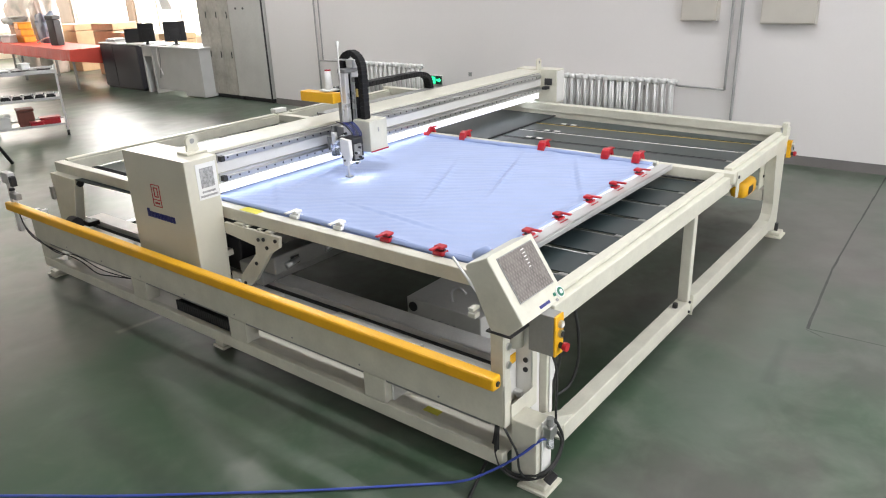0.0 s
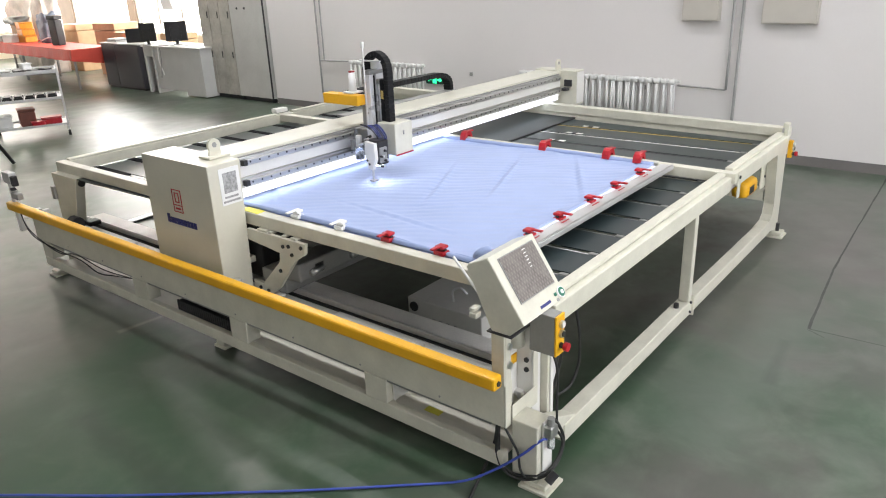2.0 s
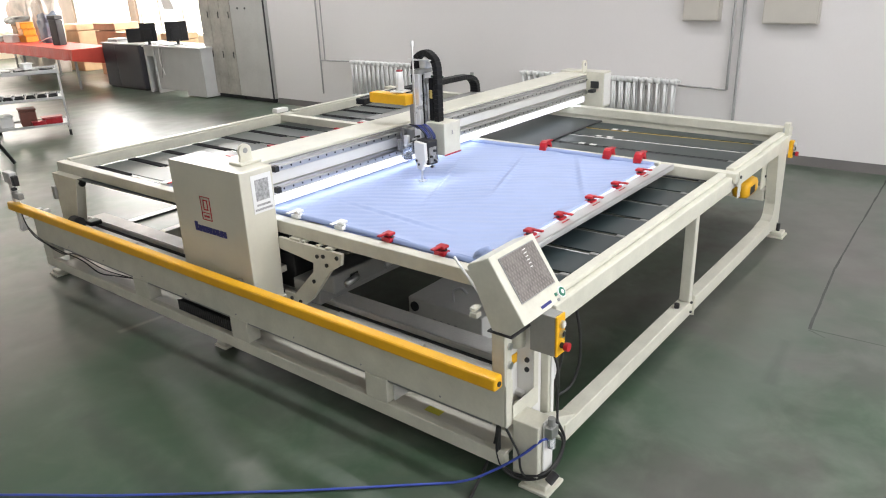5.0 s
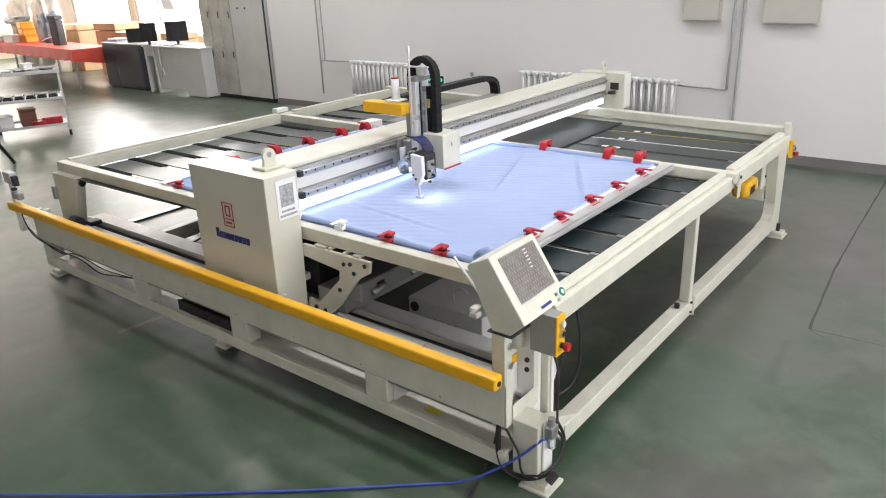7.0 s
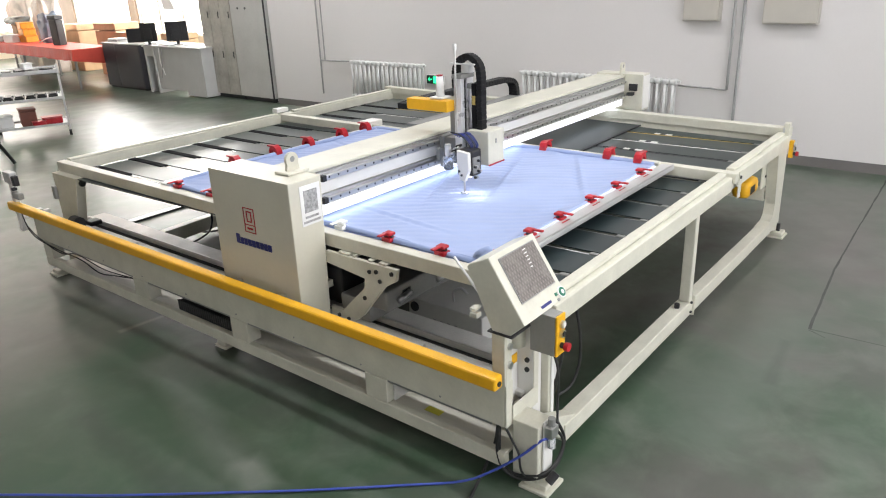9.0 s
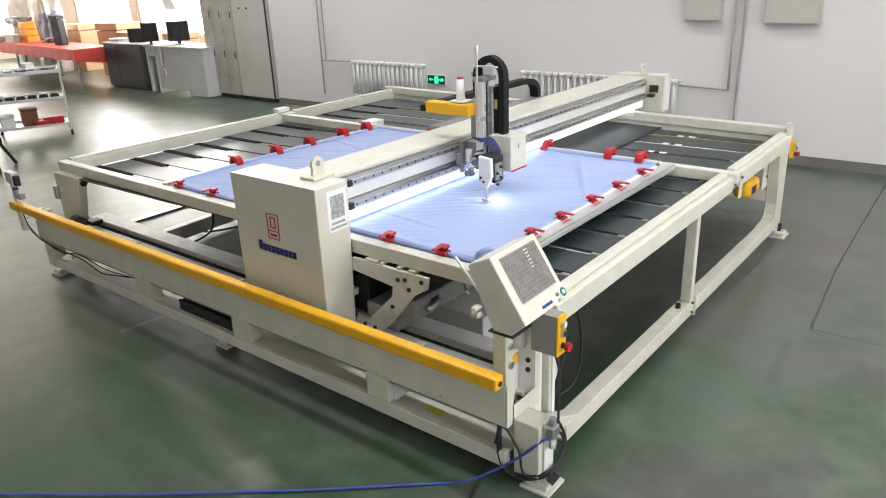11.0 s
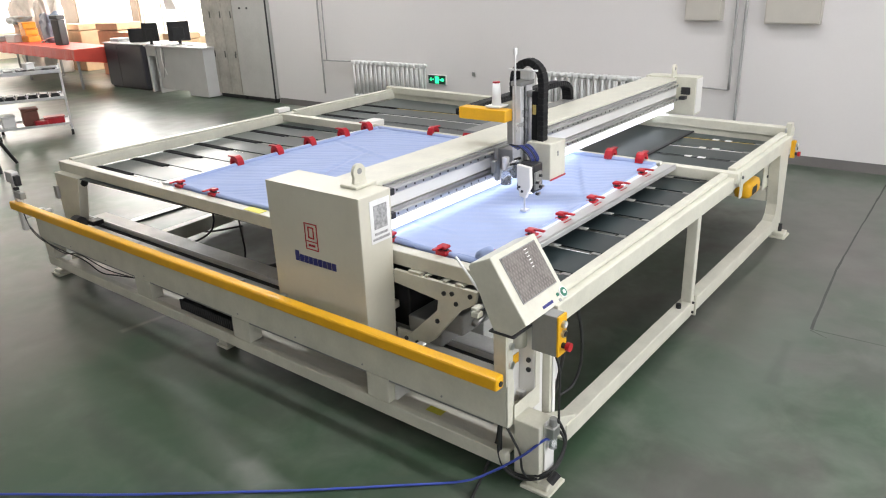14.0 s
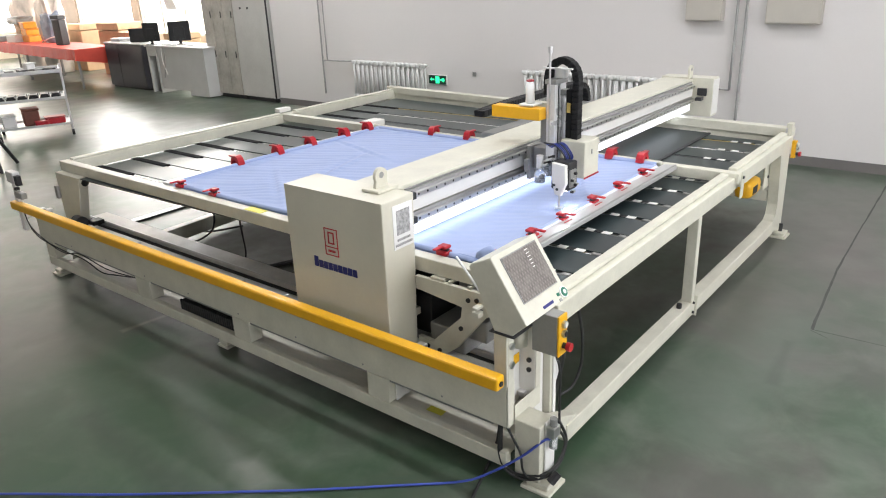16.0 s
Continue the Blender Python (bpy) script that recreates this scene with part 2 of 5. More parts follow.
# ---- the hall ----


def sheet(name, x0, x1, y0, y1, z0, z1, mat, label="", r=0.0):
    ob = part(name, boxes((x0, x1, y0, y1, z0, z1), r=r), mat)
    return tagged(ob, label, "", "", "structure")


WX = 6.69
XW = 10.0
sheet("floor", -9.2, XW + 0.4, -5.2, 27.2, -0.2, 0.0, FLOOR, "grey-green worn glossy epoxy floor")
sheet("ceiling", -9.2, XW + 0.4, -5.2, 27.2, CEIL, CEIL + 0.2, CEILM, "plain light ceiling")
sheet("wall_east", WX, WX + 0.25, -5.0, 10.12, 0.0, CEIL, WALLM, "plain white painted wall")
sheet("wall_recess", 7.15, 7.4, 10.12, 12.45, 0.0, CEIL, WALLM, "white painted wall behind lockers")
sheet("wall_return", 7.4, XW, 12.25, 12.45, 0.0, CEIL, WALLM, "white wall beside the bay")
sheet("wall_south", -9.2, 9.2, -5.2, -5.0, 0.0, CEIL, WALLM, "plain white wall")
sheet("wall_west", -9.2, -9.0, -5.0, 27.0, 0.0, CEIL, WALLM, "plain white wall")
WARMW = material("warm_wall", (0.80, 0.68, 0.54), 0.6, var=0.06, scale=0.7)
PILLAR = material("pillar_brown", (0.36, 0.28, 0.22), 0.6, var=0.15, scale=2)
sheet("wall_north", -9.2, 1.0, 27.0, 27.2, 0.0, CEIL, WARMW, "warm cream end wall")
sheet("wall_north_low", 1.0, XW + 0.4, 27.0, 27.2, 0.0, 0.85, WARMW, "warm cream wall under the end windows")
sheet("wall_north_high", 1.0, XW + 0.4, 27.0, 27.2, 5.0, CEIL, WARMW, "warm cream wall above the end windows")
for k, (a, b) in enumerate(((1.0, 1.2), (5.2, 5.6), (9.6, XW + 0.4))):
    sheet("wall_north_pier_%d" % (k + 1), a, b, 27.0, 27.2, 0.85, 5.0, PILLAR, "brownish wall pier between windows")
for k, (a, b) in enumerate(((1.2, 5.2), (5.6, 9.6))):
    w = tagged(new("window_%d" % (k + 4)), "large daylit end window with slim white frame", "", "", "structure")
    w.location = (a, 27.0, 0.85)
    for i in range(3):
        x0, x1 = 4.0 * i / 3, 4.0 * (i + 1) / 3
        part("window_frame", boxes((x0, x0 + 0.05, 0.06, 0.12, 0, 4.15), (x1 - 0.05, x1, 0.06, 0.12, 0, 4.15), (x0 + 0.05, x1 - 0.05, 0.06, 0.12, 0, 0.05),
                                   (x0 + 0.05, x1 - 0.05, 0.06, 0.12, 4.1, 4.15), (x0 + 0.05, x1 - 0.05, 0.06, 0.12, 2.1, 2.15), r=0.003), WHITEP, w)
sheet("wall_bay_low", XW, XW + 0.2, 12.45, 27.0, 0.0, 0.85, WARMW, "warm cream wall under the windows")
sheet("wall_bay_high", XW, XW + 0.2, 12.45, 27.0, 5.0, CEIL, WARMW, "warm cream wall above the windows")
PIERS = (12.45, 12.9), (16.55, 16.95), (20.6, 21.0), (24.6, 27.0)
for k, (a, b) in enumerate(PIERS):
    sheet("wall_bay_pier_%d" % (k + 1), XW, XW + 0.2, a, b, 0.85, 5.0, PILLAR, "brownish wall pier between windows")
for k, (a, b) in enumerate(((12.9, 16.55), (16.95, 20.6), (21.0, 24.6))):
    w = tagged(new("window_%d" % (k + 1)), "large daylit window with slim white frame", "", "", "structure")
    w.location = (XW, a, 0.85)
    n, s, top = 3, b - a, 4.15
    for i in range(n):
        y0, y1 = s * i / n, s * (i + 1) / n
        part("window_frame", boxes((0.06, 0.12, y0, y0 + 0.05, 0, top), (0.06, 0.12, y1 - 0.05, y1, 0, top), (0.06, 0.12, y0 + 0.05, y1 - 0.05, 0, 0.05),
                                   (0.06, 0.12, y0 + 0.05, y1 - 0.05, top - 0.05, top), (0.06, 0.12, y0 + 0.05, y1 - 0.05, 2.4, 2.45), r=0.003), WHITEP, w)
BRIGHT = glow("bright_daylight", (1.0, 0.955, 0.90), 5.0)
sheet("backdrop_north", 0.6, XW + 0.5, 27.6, 27.62, -0.2, 5.6, BRIGHT, "bright hazy daylight outside the end windows")
sheet("backdrop", XW + 0.6, XW + 0.62, 12.0, 27.0, -0.2, 5.6, BRIGHT, "bright hazy daylight outside the windows")
for y0, y1 in ((-5.0, 10.1),):
    sheet("baseboard", WX - 0.012, WX - 0.002, y0, y1, 0.0, 0.115, BASEM, "dark grey painted skirting")

# joints cut in the floor
CRACK = material("floor_joint", (0.066, 0.070, 0.064), 0.7, var=0.3, scale=9)


def joint(p, q, w=0.012):
    bm = bmesh.new()
    p, q = Vector((*p, 0.0)), Vector((*q, 0.0))
    d = (q - p).normalized()
    s = Vector((-d.y, d.x, 0)) * w / 2
    k = max(2, int((q - p).length / 0.15))
    rows = []
    for i in range(k + 1):
        c = p.lerp(q, i / k) + s * 0.6 * noise.noise(Vector((i * 0.7, p.x, 3)))
        ww = 0.7 + 0.5 * noise.noise(Vector((i * 0.9, p.y, 8)))
        rows.append((bm.verts.new(c + s * ww + Vector((0, 0, 0.0015))), bm.verts.new(c - s * ww + Vector((0, 0, 0.0015)))))
    for a, b in zip(rows, rows[1:]):
        bm.faces.new((a[0], a[1], b[1], b[0]))
    return tagged(part("floor_joint", bm, CRACK), "dark worn joint line in the floor", "", "", "structure")


joint((2.315, -0.59), (3.53, -0.507), 0.026)
joint((3.50, -0.506), (6.6, -0.44), 0.022)
joint((2.315, -0.59), (2.40, -3.2), 0.012)
joint((2.30, -0.585), (2.24, -0.70), 0.010)

# ---- wall fittings ----


def radiator(y_left, n, pitch=0.103, z0=0.30, h=0.66, group="radiators along the wall"):
    t = thing("radiator", (WX - 0.13, y_left, z0), "silver-painted cast column radiator hung along the white wall", "radiator", group)
    for i in range(n):
        y = -pitch * (i + 0.5)
        bm = bmesh.new()
        for dx in (-0.045, 0.03):
            rod(bm, (dx, y, 0.04), (dx, y, h - 0.04), 0.024 if dx < 0 else 0.02, 8, 0.015)
        box(bm, -0.07, 0.055, y - 0.037, y + 0.037, h - 0.075, h - 0.012, r=0.018)
        box(bm, -0.07, 0.055, y - 0.037, y + 0.037, 0.012, 0.075, r=0.018)
        part("section", bm, RADI, t, smooth=True)
    bm = bmesh.new()
    rod(bm, (0, 0.03, h - 0.04), (0, -pitch * n - 0.03, h - 0.04), 0.02, 10)
    rod(bm, (0, 0.03, 0.045), (0, -pitch * n - 0.03, 0.045), 0.02, 10)
    part("header_pipe", bm, RADI, t)
    bm = boxes((0.055, 0.127, -0.35, -0.31, h - 0.1, h - 0.07))
    part("wall_bracket", bm, GREYM, t)
    bm = boxes((0.055, 0.127, -pitch * n + 0.31, -pitch * n + 0.35, h - 0.1, h - 0.07))
    part("wall_bracket", bm, GREYM, t)
    return t


radiator(7.86, 16)
radiator(4.36, 17)
radiator(2.95, 9)


def pipe(pts, r=0.016, label="thin painted heating pipe along the wall", mat=None):
    t = part("heating_pipe", tube(bmesh.new(), pts, r, 8, 4), mat or PIPEM, smooth=True)
    return tagged(t, label, "pipe", "heating pipes on the wall")


P = WX - 0.055
PIPEM = material("pipe_grey", (0.36, 0.36, 0.35), 0.45, 0.2, var=0.2, scale=8)
pipe([(P, 8.72, 0.3), (P, 8.72, 2.0), (P, 8.72, CEIL)])
pipe([(P, 8.60, 0.9), (P, 8.60, 2.0), (P, 8.60, CEIL)], 0.012)
pipe([(P, 8.72, 0.90), (P, 8.3, 0.905), (P, 7.86, 0.915)], 0.014)
pipe([(P, 1.33, 0.2), (P, 1.33, 2.0), (P, 1.33, CEIL)], 0.018)
pipe([(P, 1.44, 0.84), (P, 1.44, 2.0), (P, 1.44, CEIL)], 0.016)
pipe([(P, 1.44, 0.84), (P, 1.7, 0.85), (P, 2.05, 0.86)], 0.012)


def wall_box(y0, y1, z0, z1):
    t = thing("wall_box", (WX, (y0 + y1) / 2, z0), "plain beige metal cabinet fixed on the wall", "electrical box", "boxes on the wall")
    w, h = (y1 - y0) / 2, z1 - z0
    part("body", boxes((-0.12, 0, -w, w, 0, h), r=0.006), BOXM, t)
    part("door", boxes((-0.132, -0.122, -w + 0.015, w - 0.015, 0.015, h - 0.015), r=0.003), BOXM, t)
    part("latch", boxes((-0.142, -0.133, -w + 0.04, -w + 0.06, h * 0.45, h * 0.55), r=0.002), GREYM, t)
    return t


BOXM = material("box_beige", (0.50, 0.47, 0.42), 0.5, var=0.05, scale=4)
wall_box(1.60, 2.04, 1.655, 2.25)
wall_box(0.51, 1.10, 1.63, 2.25)


def exit_sign():
    t = thing("exit_sign", (WX, 6.07, 0.62), "lit green emergency exit sign low on the wall", "exit sign")
    part("housing", boxes((-0.03, 0, -0.185, 0.185, 0, 0.155), r=0.004), WHITEP, t)
    part("face", boxes((-0.036, -0.031, -0.175, 0.175, 0.01, 0.145), r=0.001), material("exit_dark", (0.004, 0.035, 0.02), 0.3), t, "dark green glowing face")
    part("running_figure", boxes((-0.040, -0.0362, -0.045, 0.035, 0.02, 0.13), r=0.001), EXITG, t, "bright green pictogram panel")
    bm = bmesh.new()
    prism(bm, [(0.06, 0.07), (0.11, 0.07), (0.11, 0.05), (0.15, 0.08), (0.11, 0.11), (0.11, 0.09), (0.06, 0.09)], "x", -0.040, -0.0362)
    part("arrow", bm, EXITG, t)
    bm = bmesh.new()
    prism(bm, [(-0.06, 0.07), (-0.13, 0.05), (-0.155, 0.08), (-0.13, 0.11), (-0.06, 0.09)], "x", -0.040, -0.0362)
    part("arrow", bm, EXITG, t)


exit_sign()
for y, z in ((5.35, 0.82), (2.52, 0.80)):
    t = thing("wall_socket", (WX, y, z), "small grey wall socket", "socket")
    part("plate", boxes((-0.012, 0, -0.03, 0.03, -0.03, 0.03), r=0.003), GREYM, t)

# ---- the quilting machine's table frame ----
frame_ob = thing("quilting_machine", (0, 0, 0), "cream-painted steel table frame of an industrial quilting machine", "quilting machine")


def bar(name, *b, r=0.006, mat=None, label=""):
    return part(name, boxes(tuple(b), r=r), mat or CREAM, frame_ob, label)


FX0, FX1 = -0.178, -0.06
RAILG = material("rail_grey", (0.78, 0.77, 0.76), 0.24, 0.0, var=0.12, scale=5, rvar=0.06)
# near side: low rail, wide beam, struts
bar("lower_rail", FX0, FX0 + 0.045, 0.22, 4.95, 0.095, 0.175)
front_beam = bar("front_beam", FX0, FX0 + 0.075, 0.2165, 5.02, 0.325, 0.555)
for a, b in ((0.97, 1.13), (2.16, 2.33), (3.31, 3.50)):
    bar("strut", FX0, FX0 + 0.10, a, b, 0.176, 0.324)
bar("strut", FX0, FX0 + 0.10, 4.80, 4.95, 0.176, 0.324)
# guard rail
guard = bar("guard_rail", -0.30, -0.235, 0.185, 5.16, 0.592, 0.660, r=0.012, mat=YELLOW, label="yellow padded safety bumper bar")
bolt(guard, (-0.27, 0.184, 0.626), "-y", 0.013, 0.006)
for y in (0.25, 0.72, 1.78, 2.19, 3.4, 4.9):
    part("guard_bracket", boxes((-0.236, FX0 + 0.05, y, y + 0.05, 0.556, 0.60)), STEEL, guard)
# gantry track behind the beam
bar("track_bed", FX0 + 0.076, -0.015, 0.28, 4.95, 0.41, 0.445, mat=CREAM)
bar("linear_rail", -0.06, -0.025, 0.30, 4.90, 0.446, 0.475, r=0.003, mat=STEEL)
bar("inner_rail", 0.215, 0.375, 0.25, 4.90, 0.31, 0.42, mat=RAILG)
bar("rail_strip", 0.185, 0.207, 0.25, 4.90, 0.36, 0.395, r=0.002, mat=DARK)
bar("rail_lip", 0.215, 0.228, 0.25, 4.90, 0.4205, 0.43, r=0.002, mat=ALU)
bm = bmesh.new()
for i in range(105):
    y = 0.32 + i * 0.0125
    box(bm, 0.045, 0.14, y, y + 0.0065, 0.402, 0.42, r=0)
tagged(part("rack_teeth", bm, WHITEP, frame_ob, "fine white ribbed track cover"), kind="stuff")
bar("track_tray", 0.025, 0.16, 0.25, 4.9, 0.375, 0.401, mat=RAILG)
# drag chain and its tray under the beam
TAPEY = material("yellow_tape", (0.72, 0.66, 0.08), 0.5)
RAILC = material("tray_beige", (0.70, 0.67, 0.59), 0.34, var=0.16, scale=4, fine=40, stretch=(1, 0.15, 1))
for i in range(26):
    y = 2.37 + i * 0.025
    bm = boxes((-0.130, -0.035, y, y + 0.019, 0.150, 0.238), r=0.003)
    box(bm, -0.132, -0.12, y + 0.004, y + 0.015, 0.239, 0.246, r=0)
    box(bm, -0.045, -0.033, y + 0.004, y + 0.015, 0.239, 0.246, r=0)
    box(bm, -0.12, -0.045, y + 0.0185, y + 0.026, 0.165, 0.222, r=0)
    part("chain_link", bm, BLACK, frame_ob)
bar("chain_tray", FX0 + 0.046, 0.11, 0.24, 4.75, 0.128, 0.146, mat=RAILC)
bar("tray_label", -0.075, -0.03, 0.70, 0.80, 0.1465, 0.149, r=0.0, mat=TAPEY)
bar("tray_back", 0.085, 0.10, 0.24, 4.75, 0.147, 0.175, r=0.002, mat=RAILC)
bar("beam_lip", FX0 + 0.012, FX0 + 0.10, 0.30, 4.85, 0.305, 0.3245, r=0.002, mat=GREYM)
# the strut's lit side face, its brightness painted in as a white plate
bar("strut_end", FX0 + 0.046, 0.02, 0.955, 0.967, 0.176, 0.320, r=0.002, mat=WHITEP)

for y in [0.6 + 0.55 * i for i in range(8)]:
    bolt(front_beam, (FX0 - 0.001, y, 0.36), "-x", 0.006, 0.003, GREYM)
# feet


def foot(x, y, w=0.17, h=0.13):
    plate = part("foot_plate", boxes((x - w / 2, x + w / 2, y - h / 2, y + h / 2, 0.0, 0.018), r=0.004), CREAM, frame_ob)
    part("foot_pad", boxes((x - w * 0.38, x + w * 0.36, y - h * 0.38, y + h * 0.38, 0.019, 0.05), r=0.006), CREAM, plate)
    part("foot_screw", rod(bmesh.new(), (x, y, 0.05), (x, y, 0.12), 0.016, 10), BLACK, plate)


foot(-0.075, 0.075, 0.16, 0.16)
foot(-0.10, 4.88)
foot(4.05, 0.07)
foot(4.2, 4.9)
foot(-0.09, 2.56, 0.1, 0.12)

# right side: posts, low rail, top bar
bar("post", -0.135, -0.005, 0.06, 0.20, 0.05, 0.36)
bar("post", 0.055, 0.135, 0.205, 0.30, 0.201, 0.825, mat=WHITEP)
bar("post", 0.138, 0.20, 0.167, 0.25, 0.201, 0.805)
bar("post_cover", -0.10, -0.015, 0.048, 0.058, 0.09, 0.375, mat=WHITEP)
bar("post_channel", 0.155, 0.182, 0.159, 0.166, 0.22, 0.80, r=0.002, mat=WHITEP)
bar("side_lower_rail", 0.16, 3.80, 0.077, 0.165, 0.10, 0.20)
bm = prism(bmesh.new(), [(0.02, 0.22), (0.02, 0.32), (0.28, 0.201), (0.16, 0.12)], "y", 0.085, 0.155, 0.004)
part("brace", bm, CREAM, frame_ob)
bar("post", 1.855, 1.915, 0.08, 0.15, 0.201, 0.805)
bar("joint_plate", 1.918, 1.932, 0.062, 0.17, 0.085, 0.235)
for z in (0.13, 0.20):
    bolt(frame_ob, (1.875, 0.075, z), "-y", 0.009, 0.012)
bolt(frame_ob, (1.74, 0.12, 0.203), "z", 0.018, 0.03)
for a, b in ((0.04, 2.52), (2.66, 4.08)):
    bar("side_top_bar", a, b, 0.077, 0.185, 0.807, 0.912)
    bar("top_ridge", a + 0.01, b - 0.01, 0.118, 0.175, 0.913, 0.938)
bar("side_top_bar", 2.521, 2.659, 0.085, 0.215, 0.81, 0.915)
# far right leg with a swept brace
bm = prism(bmesh.new(), [(3.78, 0.81), (4.06, 0.81), (4.10, 0.06), (3.98, 0.06), (3.9, 0.10), (3.62, 0.101), (3.62, 0.201), (3.80, 0.205), (3.86, 0.25), (3.88, 0.34)], "y", 0.085, 0.17, 0.004)
part("end_leg", bm, CREAM, frame_ob)
bar("end_cross", 3.86, 3.98, 0.18, 4.80, 0.36, 0.46)
bar("end_plate", 3.70, 4.06, 0.175, 0.185, 0.5, 0.80)
for x, z in ((3.80, 0.60), (3.86, 0.60), (3.92, 0.60), (3.9, 0.72)):
    bolt(frame_ob, (x, 0.174, z), "-y", 0.012, 0.008)
# top bars round the table
bar("front_top_bar", 0.12, 0.195, 0.22, 5.03, 0.850, 0.934)
bar("hoop_ledge", 0.196, 0.32, 0.5, 3.6, 0.895, 0.92)
bar("left_top_bar", 0.196, 4.44, 4.93, 5.03, 0.84, 0.93)
bar("left_ridge", 0.2, 2.5, 4.94, 5.0, 0.931, 0.95)
bar("left_ridge", 2.72, 4.4, 4.94, 5.0, 0.931, 0.95)
bm = bmesh.new()
box(bm, -0.05, 0.05, -2.49, 2.49, 0.895, 0.975, r=0.005, m=pose(4.245, 2.57, 0, 0, 0, -3.6))
part("far_top_rail", bm, CREAM, frame_ob)
bm = bmesh.new()
box(bm, -0.03, 0.06, -2.47, 2.47, 0.80, 0.894, r=0.005, m=pose(4.245, 2.57, 0, 0, 0, -3.6))
part("far_top_bar", bm, CREAM, frame_ob)
bar("end_stop", 4.03, 4.10, 0.085, 0.13, 0.946, 1.02, r=0.003)
bolt(frame_ob, (4.0, 0.12, 0.946), "z", 0.009, 0.04, STEEL)
# cross bar carrying the back of the hoop
bar("middle_top_bar", 2.52, 2.60, 0.055, 5.0, 0.865, 0.94)
bar("end_bracket", 2.58, 2.645, 0.047, 0.054, 0.745, 0.945)
bolt(frame_ob, (2.60, 0.046, 0.90), "-y", 0.012, 0.008)
bar("end_bracket", 2.50, 2.66, 4.955, 5.04, 0.951, 0.995, mat=WHITEP)
bar("bar_saddle", 2.44, 2.62, 3.50, 3.64, 0.941, 1.0, mat=WHITEP)
bar("floor_tape", 0.125, 0.19, 2.30, 2.47, 0.9345, 0.9375, r=0.0, mat=TAPEY, label="strip of yellow tape")
# left posts
bm = prism(bmesh.new(), [(4.60, 0.849), (5.02, 0.849), (5.0, 0.06), (4.86, 0.06), (4.75, 0.4)], "x", 0.06, 0.14, 0.004)
part("post", bm, CREAM, frame_ob)
bar("post_box", 0.03, 0.058, 4.985, 5.035, 0.62, 0.735, mat=GREYM)
bar("post", 0.03, 0.09, 4.86, 5.0, 0.05, 0.10)
bar("post", 4.26, 4.38, 4.92, 5.02, 0.05, 0.84)
bm = bmesh.new()
box(bm, -0.05, 3.70, -0.045, 0.045, 0.06, 0.19, r=0.006, m=pose(0.42, 4.585, 0, 0, 0, 3.5))
part("left_lower_rail", bm, CREAM, frame_ob)
bar("rail_stop", 0.10, 0.20, 4.60, 4.70, 0.421, 0.46, mat=BLACK)
bm = bmesh.new()
rod(bm, (0.02, 4.72, 0.47), (0.02, 4.62, 0.47), 0.055, 16)
part("end_pulley", bm, BLACK, frame_ob)
bm = bmesh.new()
rod(bm, (0.11, 4.68, 0.82), (0.11, 4.6, 0.80), 0.03, 10)
part("bumper", bm, RUBBER, frame_ob)

# stand with the sensor at the far end of the guard rail
bar("sensor_post", -0.26, -0.22, 5.07, 5.13, 0.40, 0.829, mat=WHITEP)
bar("sensor_head", -0.285, -0.225, 5.0, 5.135, 0.83, 0.925, r=0.008, mat=DESKW)
bar("sensor", -0.28, -0.235, 4.955, 4.999, 0.815, 0.90, r=0.006, mat=BLACK)
bar("sensor", -0.28, -0.23, 4.94, 5.06, 0.70, 0.755, r=0.008, mat=GREYM)
bar("sensor", -0.275, -0.235, 5.03, 5.065, 0.765, 0.79, r=0.006, mat=BLACK)
bar("sensor_arm", -0.22, 0.0, 5.08, 5.12, 0.50, 0.53, mat=WHITEP)

MIRRORM = material("polished_metal", (0.55, 0.55, 0.55), 0.12, 1.0, var=0.1, scale=8, rvar=0.04)
MATT = material("matt_black", (0.012, 0.012, 0.013), 0.85, var=0.3, scale=14, spec=0.08)
# belts of the work table, each a little askew, with the gaps between
SK = -0.135 / 4.35
OCHRE = material("ochre_tape", (0.45, 0.33, 0.09), 0.5, var=0.25, scale=14)
for k in range(12):
    x0 = 0.015 + 0.337 * k
    lo, hi = (x0 + 0.052, x0 + 0.337)
    bm = bmesh.new()
    pts = [(lo, 4.86), (hi, 4.86), (hi - SK * 4.64, 0.22), (lo - SK * 4.64, 0.22)]
    if k == 11:
        pts[1:3] = [(4.30, 4.86), (4.035, 0.22)]
    prism(bm, pts, "z", 0.838, 0.846)
    part("belt", bm, BELT, frame_ob)
    gx = lo - 0.026
    if k == 0:
        continue
    bm = bmesh.new()
    hw = 0.008 if k > 9 else 0.014
    prism(bm, [(gx - hw, 4.33), (gx + hw, 4.33), (gx + hw - SK * 4.11, 0.33), (gx - hw - SK * 4.11, 0.33)], "z", *((0.838, 0.8475) if k > 7 else (0.830, 0.839)))
    part("belt_support", bm, {6: BLACK, 7: RAILG, 8: ALU, 9: BLACK, 10: RAILG, 11: OCHRE}.get(k, (GREYM, MIRRORM, RAILG)[k % 3]), frame_ob)
    bm = bmesh.new()
    box(bm, gx - 0.034, gx + 0.034, 4.34, 4.88, 0.836, 0.852, r=0.003)
    part("belt_guide", bm, MATT, frame_ob)
    for yy, w, mt in ((0.30, 0.05, GREYM), (0.225, 0.03, WHITEP)):
        g = gx - SK * (4.86 - yy)
        bm = bmesh.new()
        box(bm, g - 0.016, g + 0.016, yy - w / 2, yy + w / 2, 0.834, 0.848, r=0.003)
        part("belt_strip", bm, mt, frame_ob)

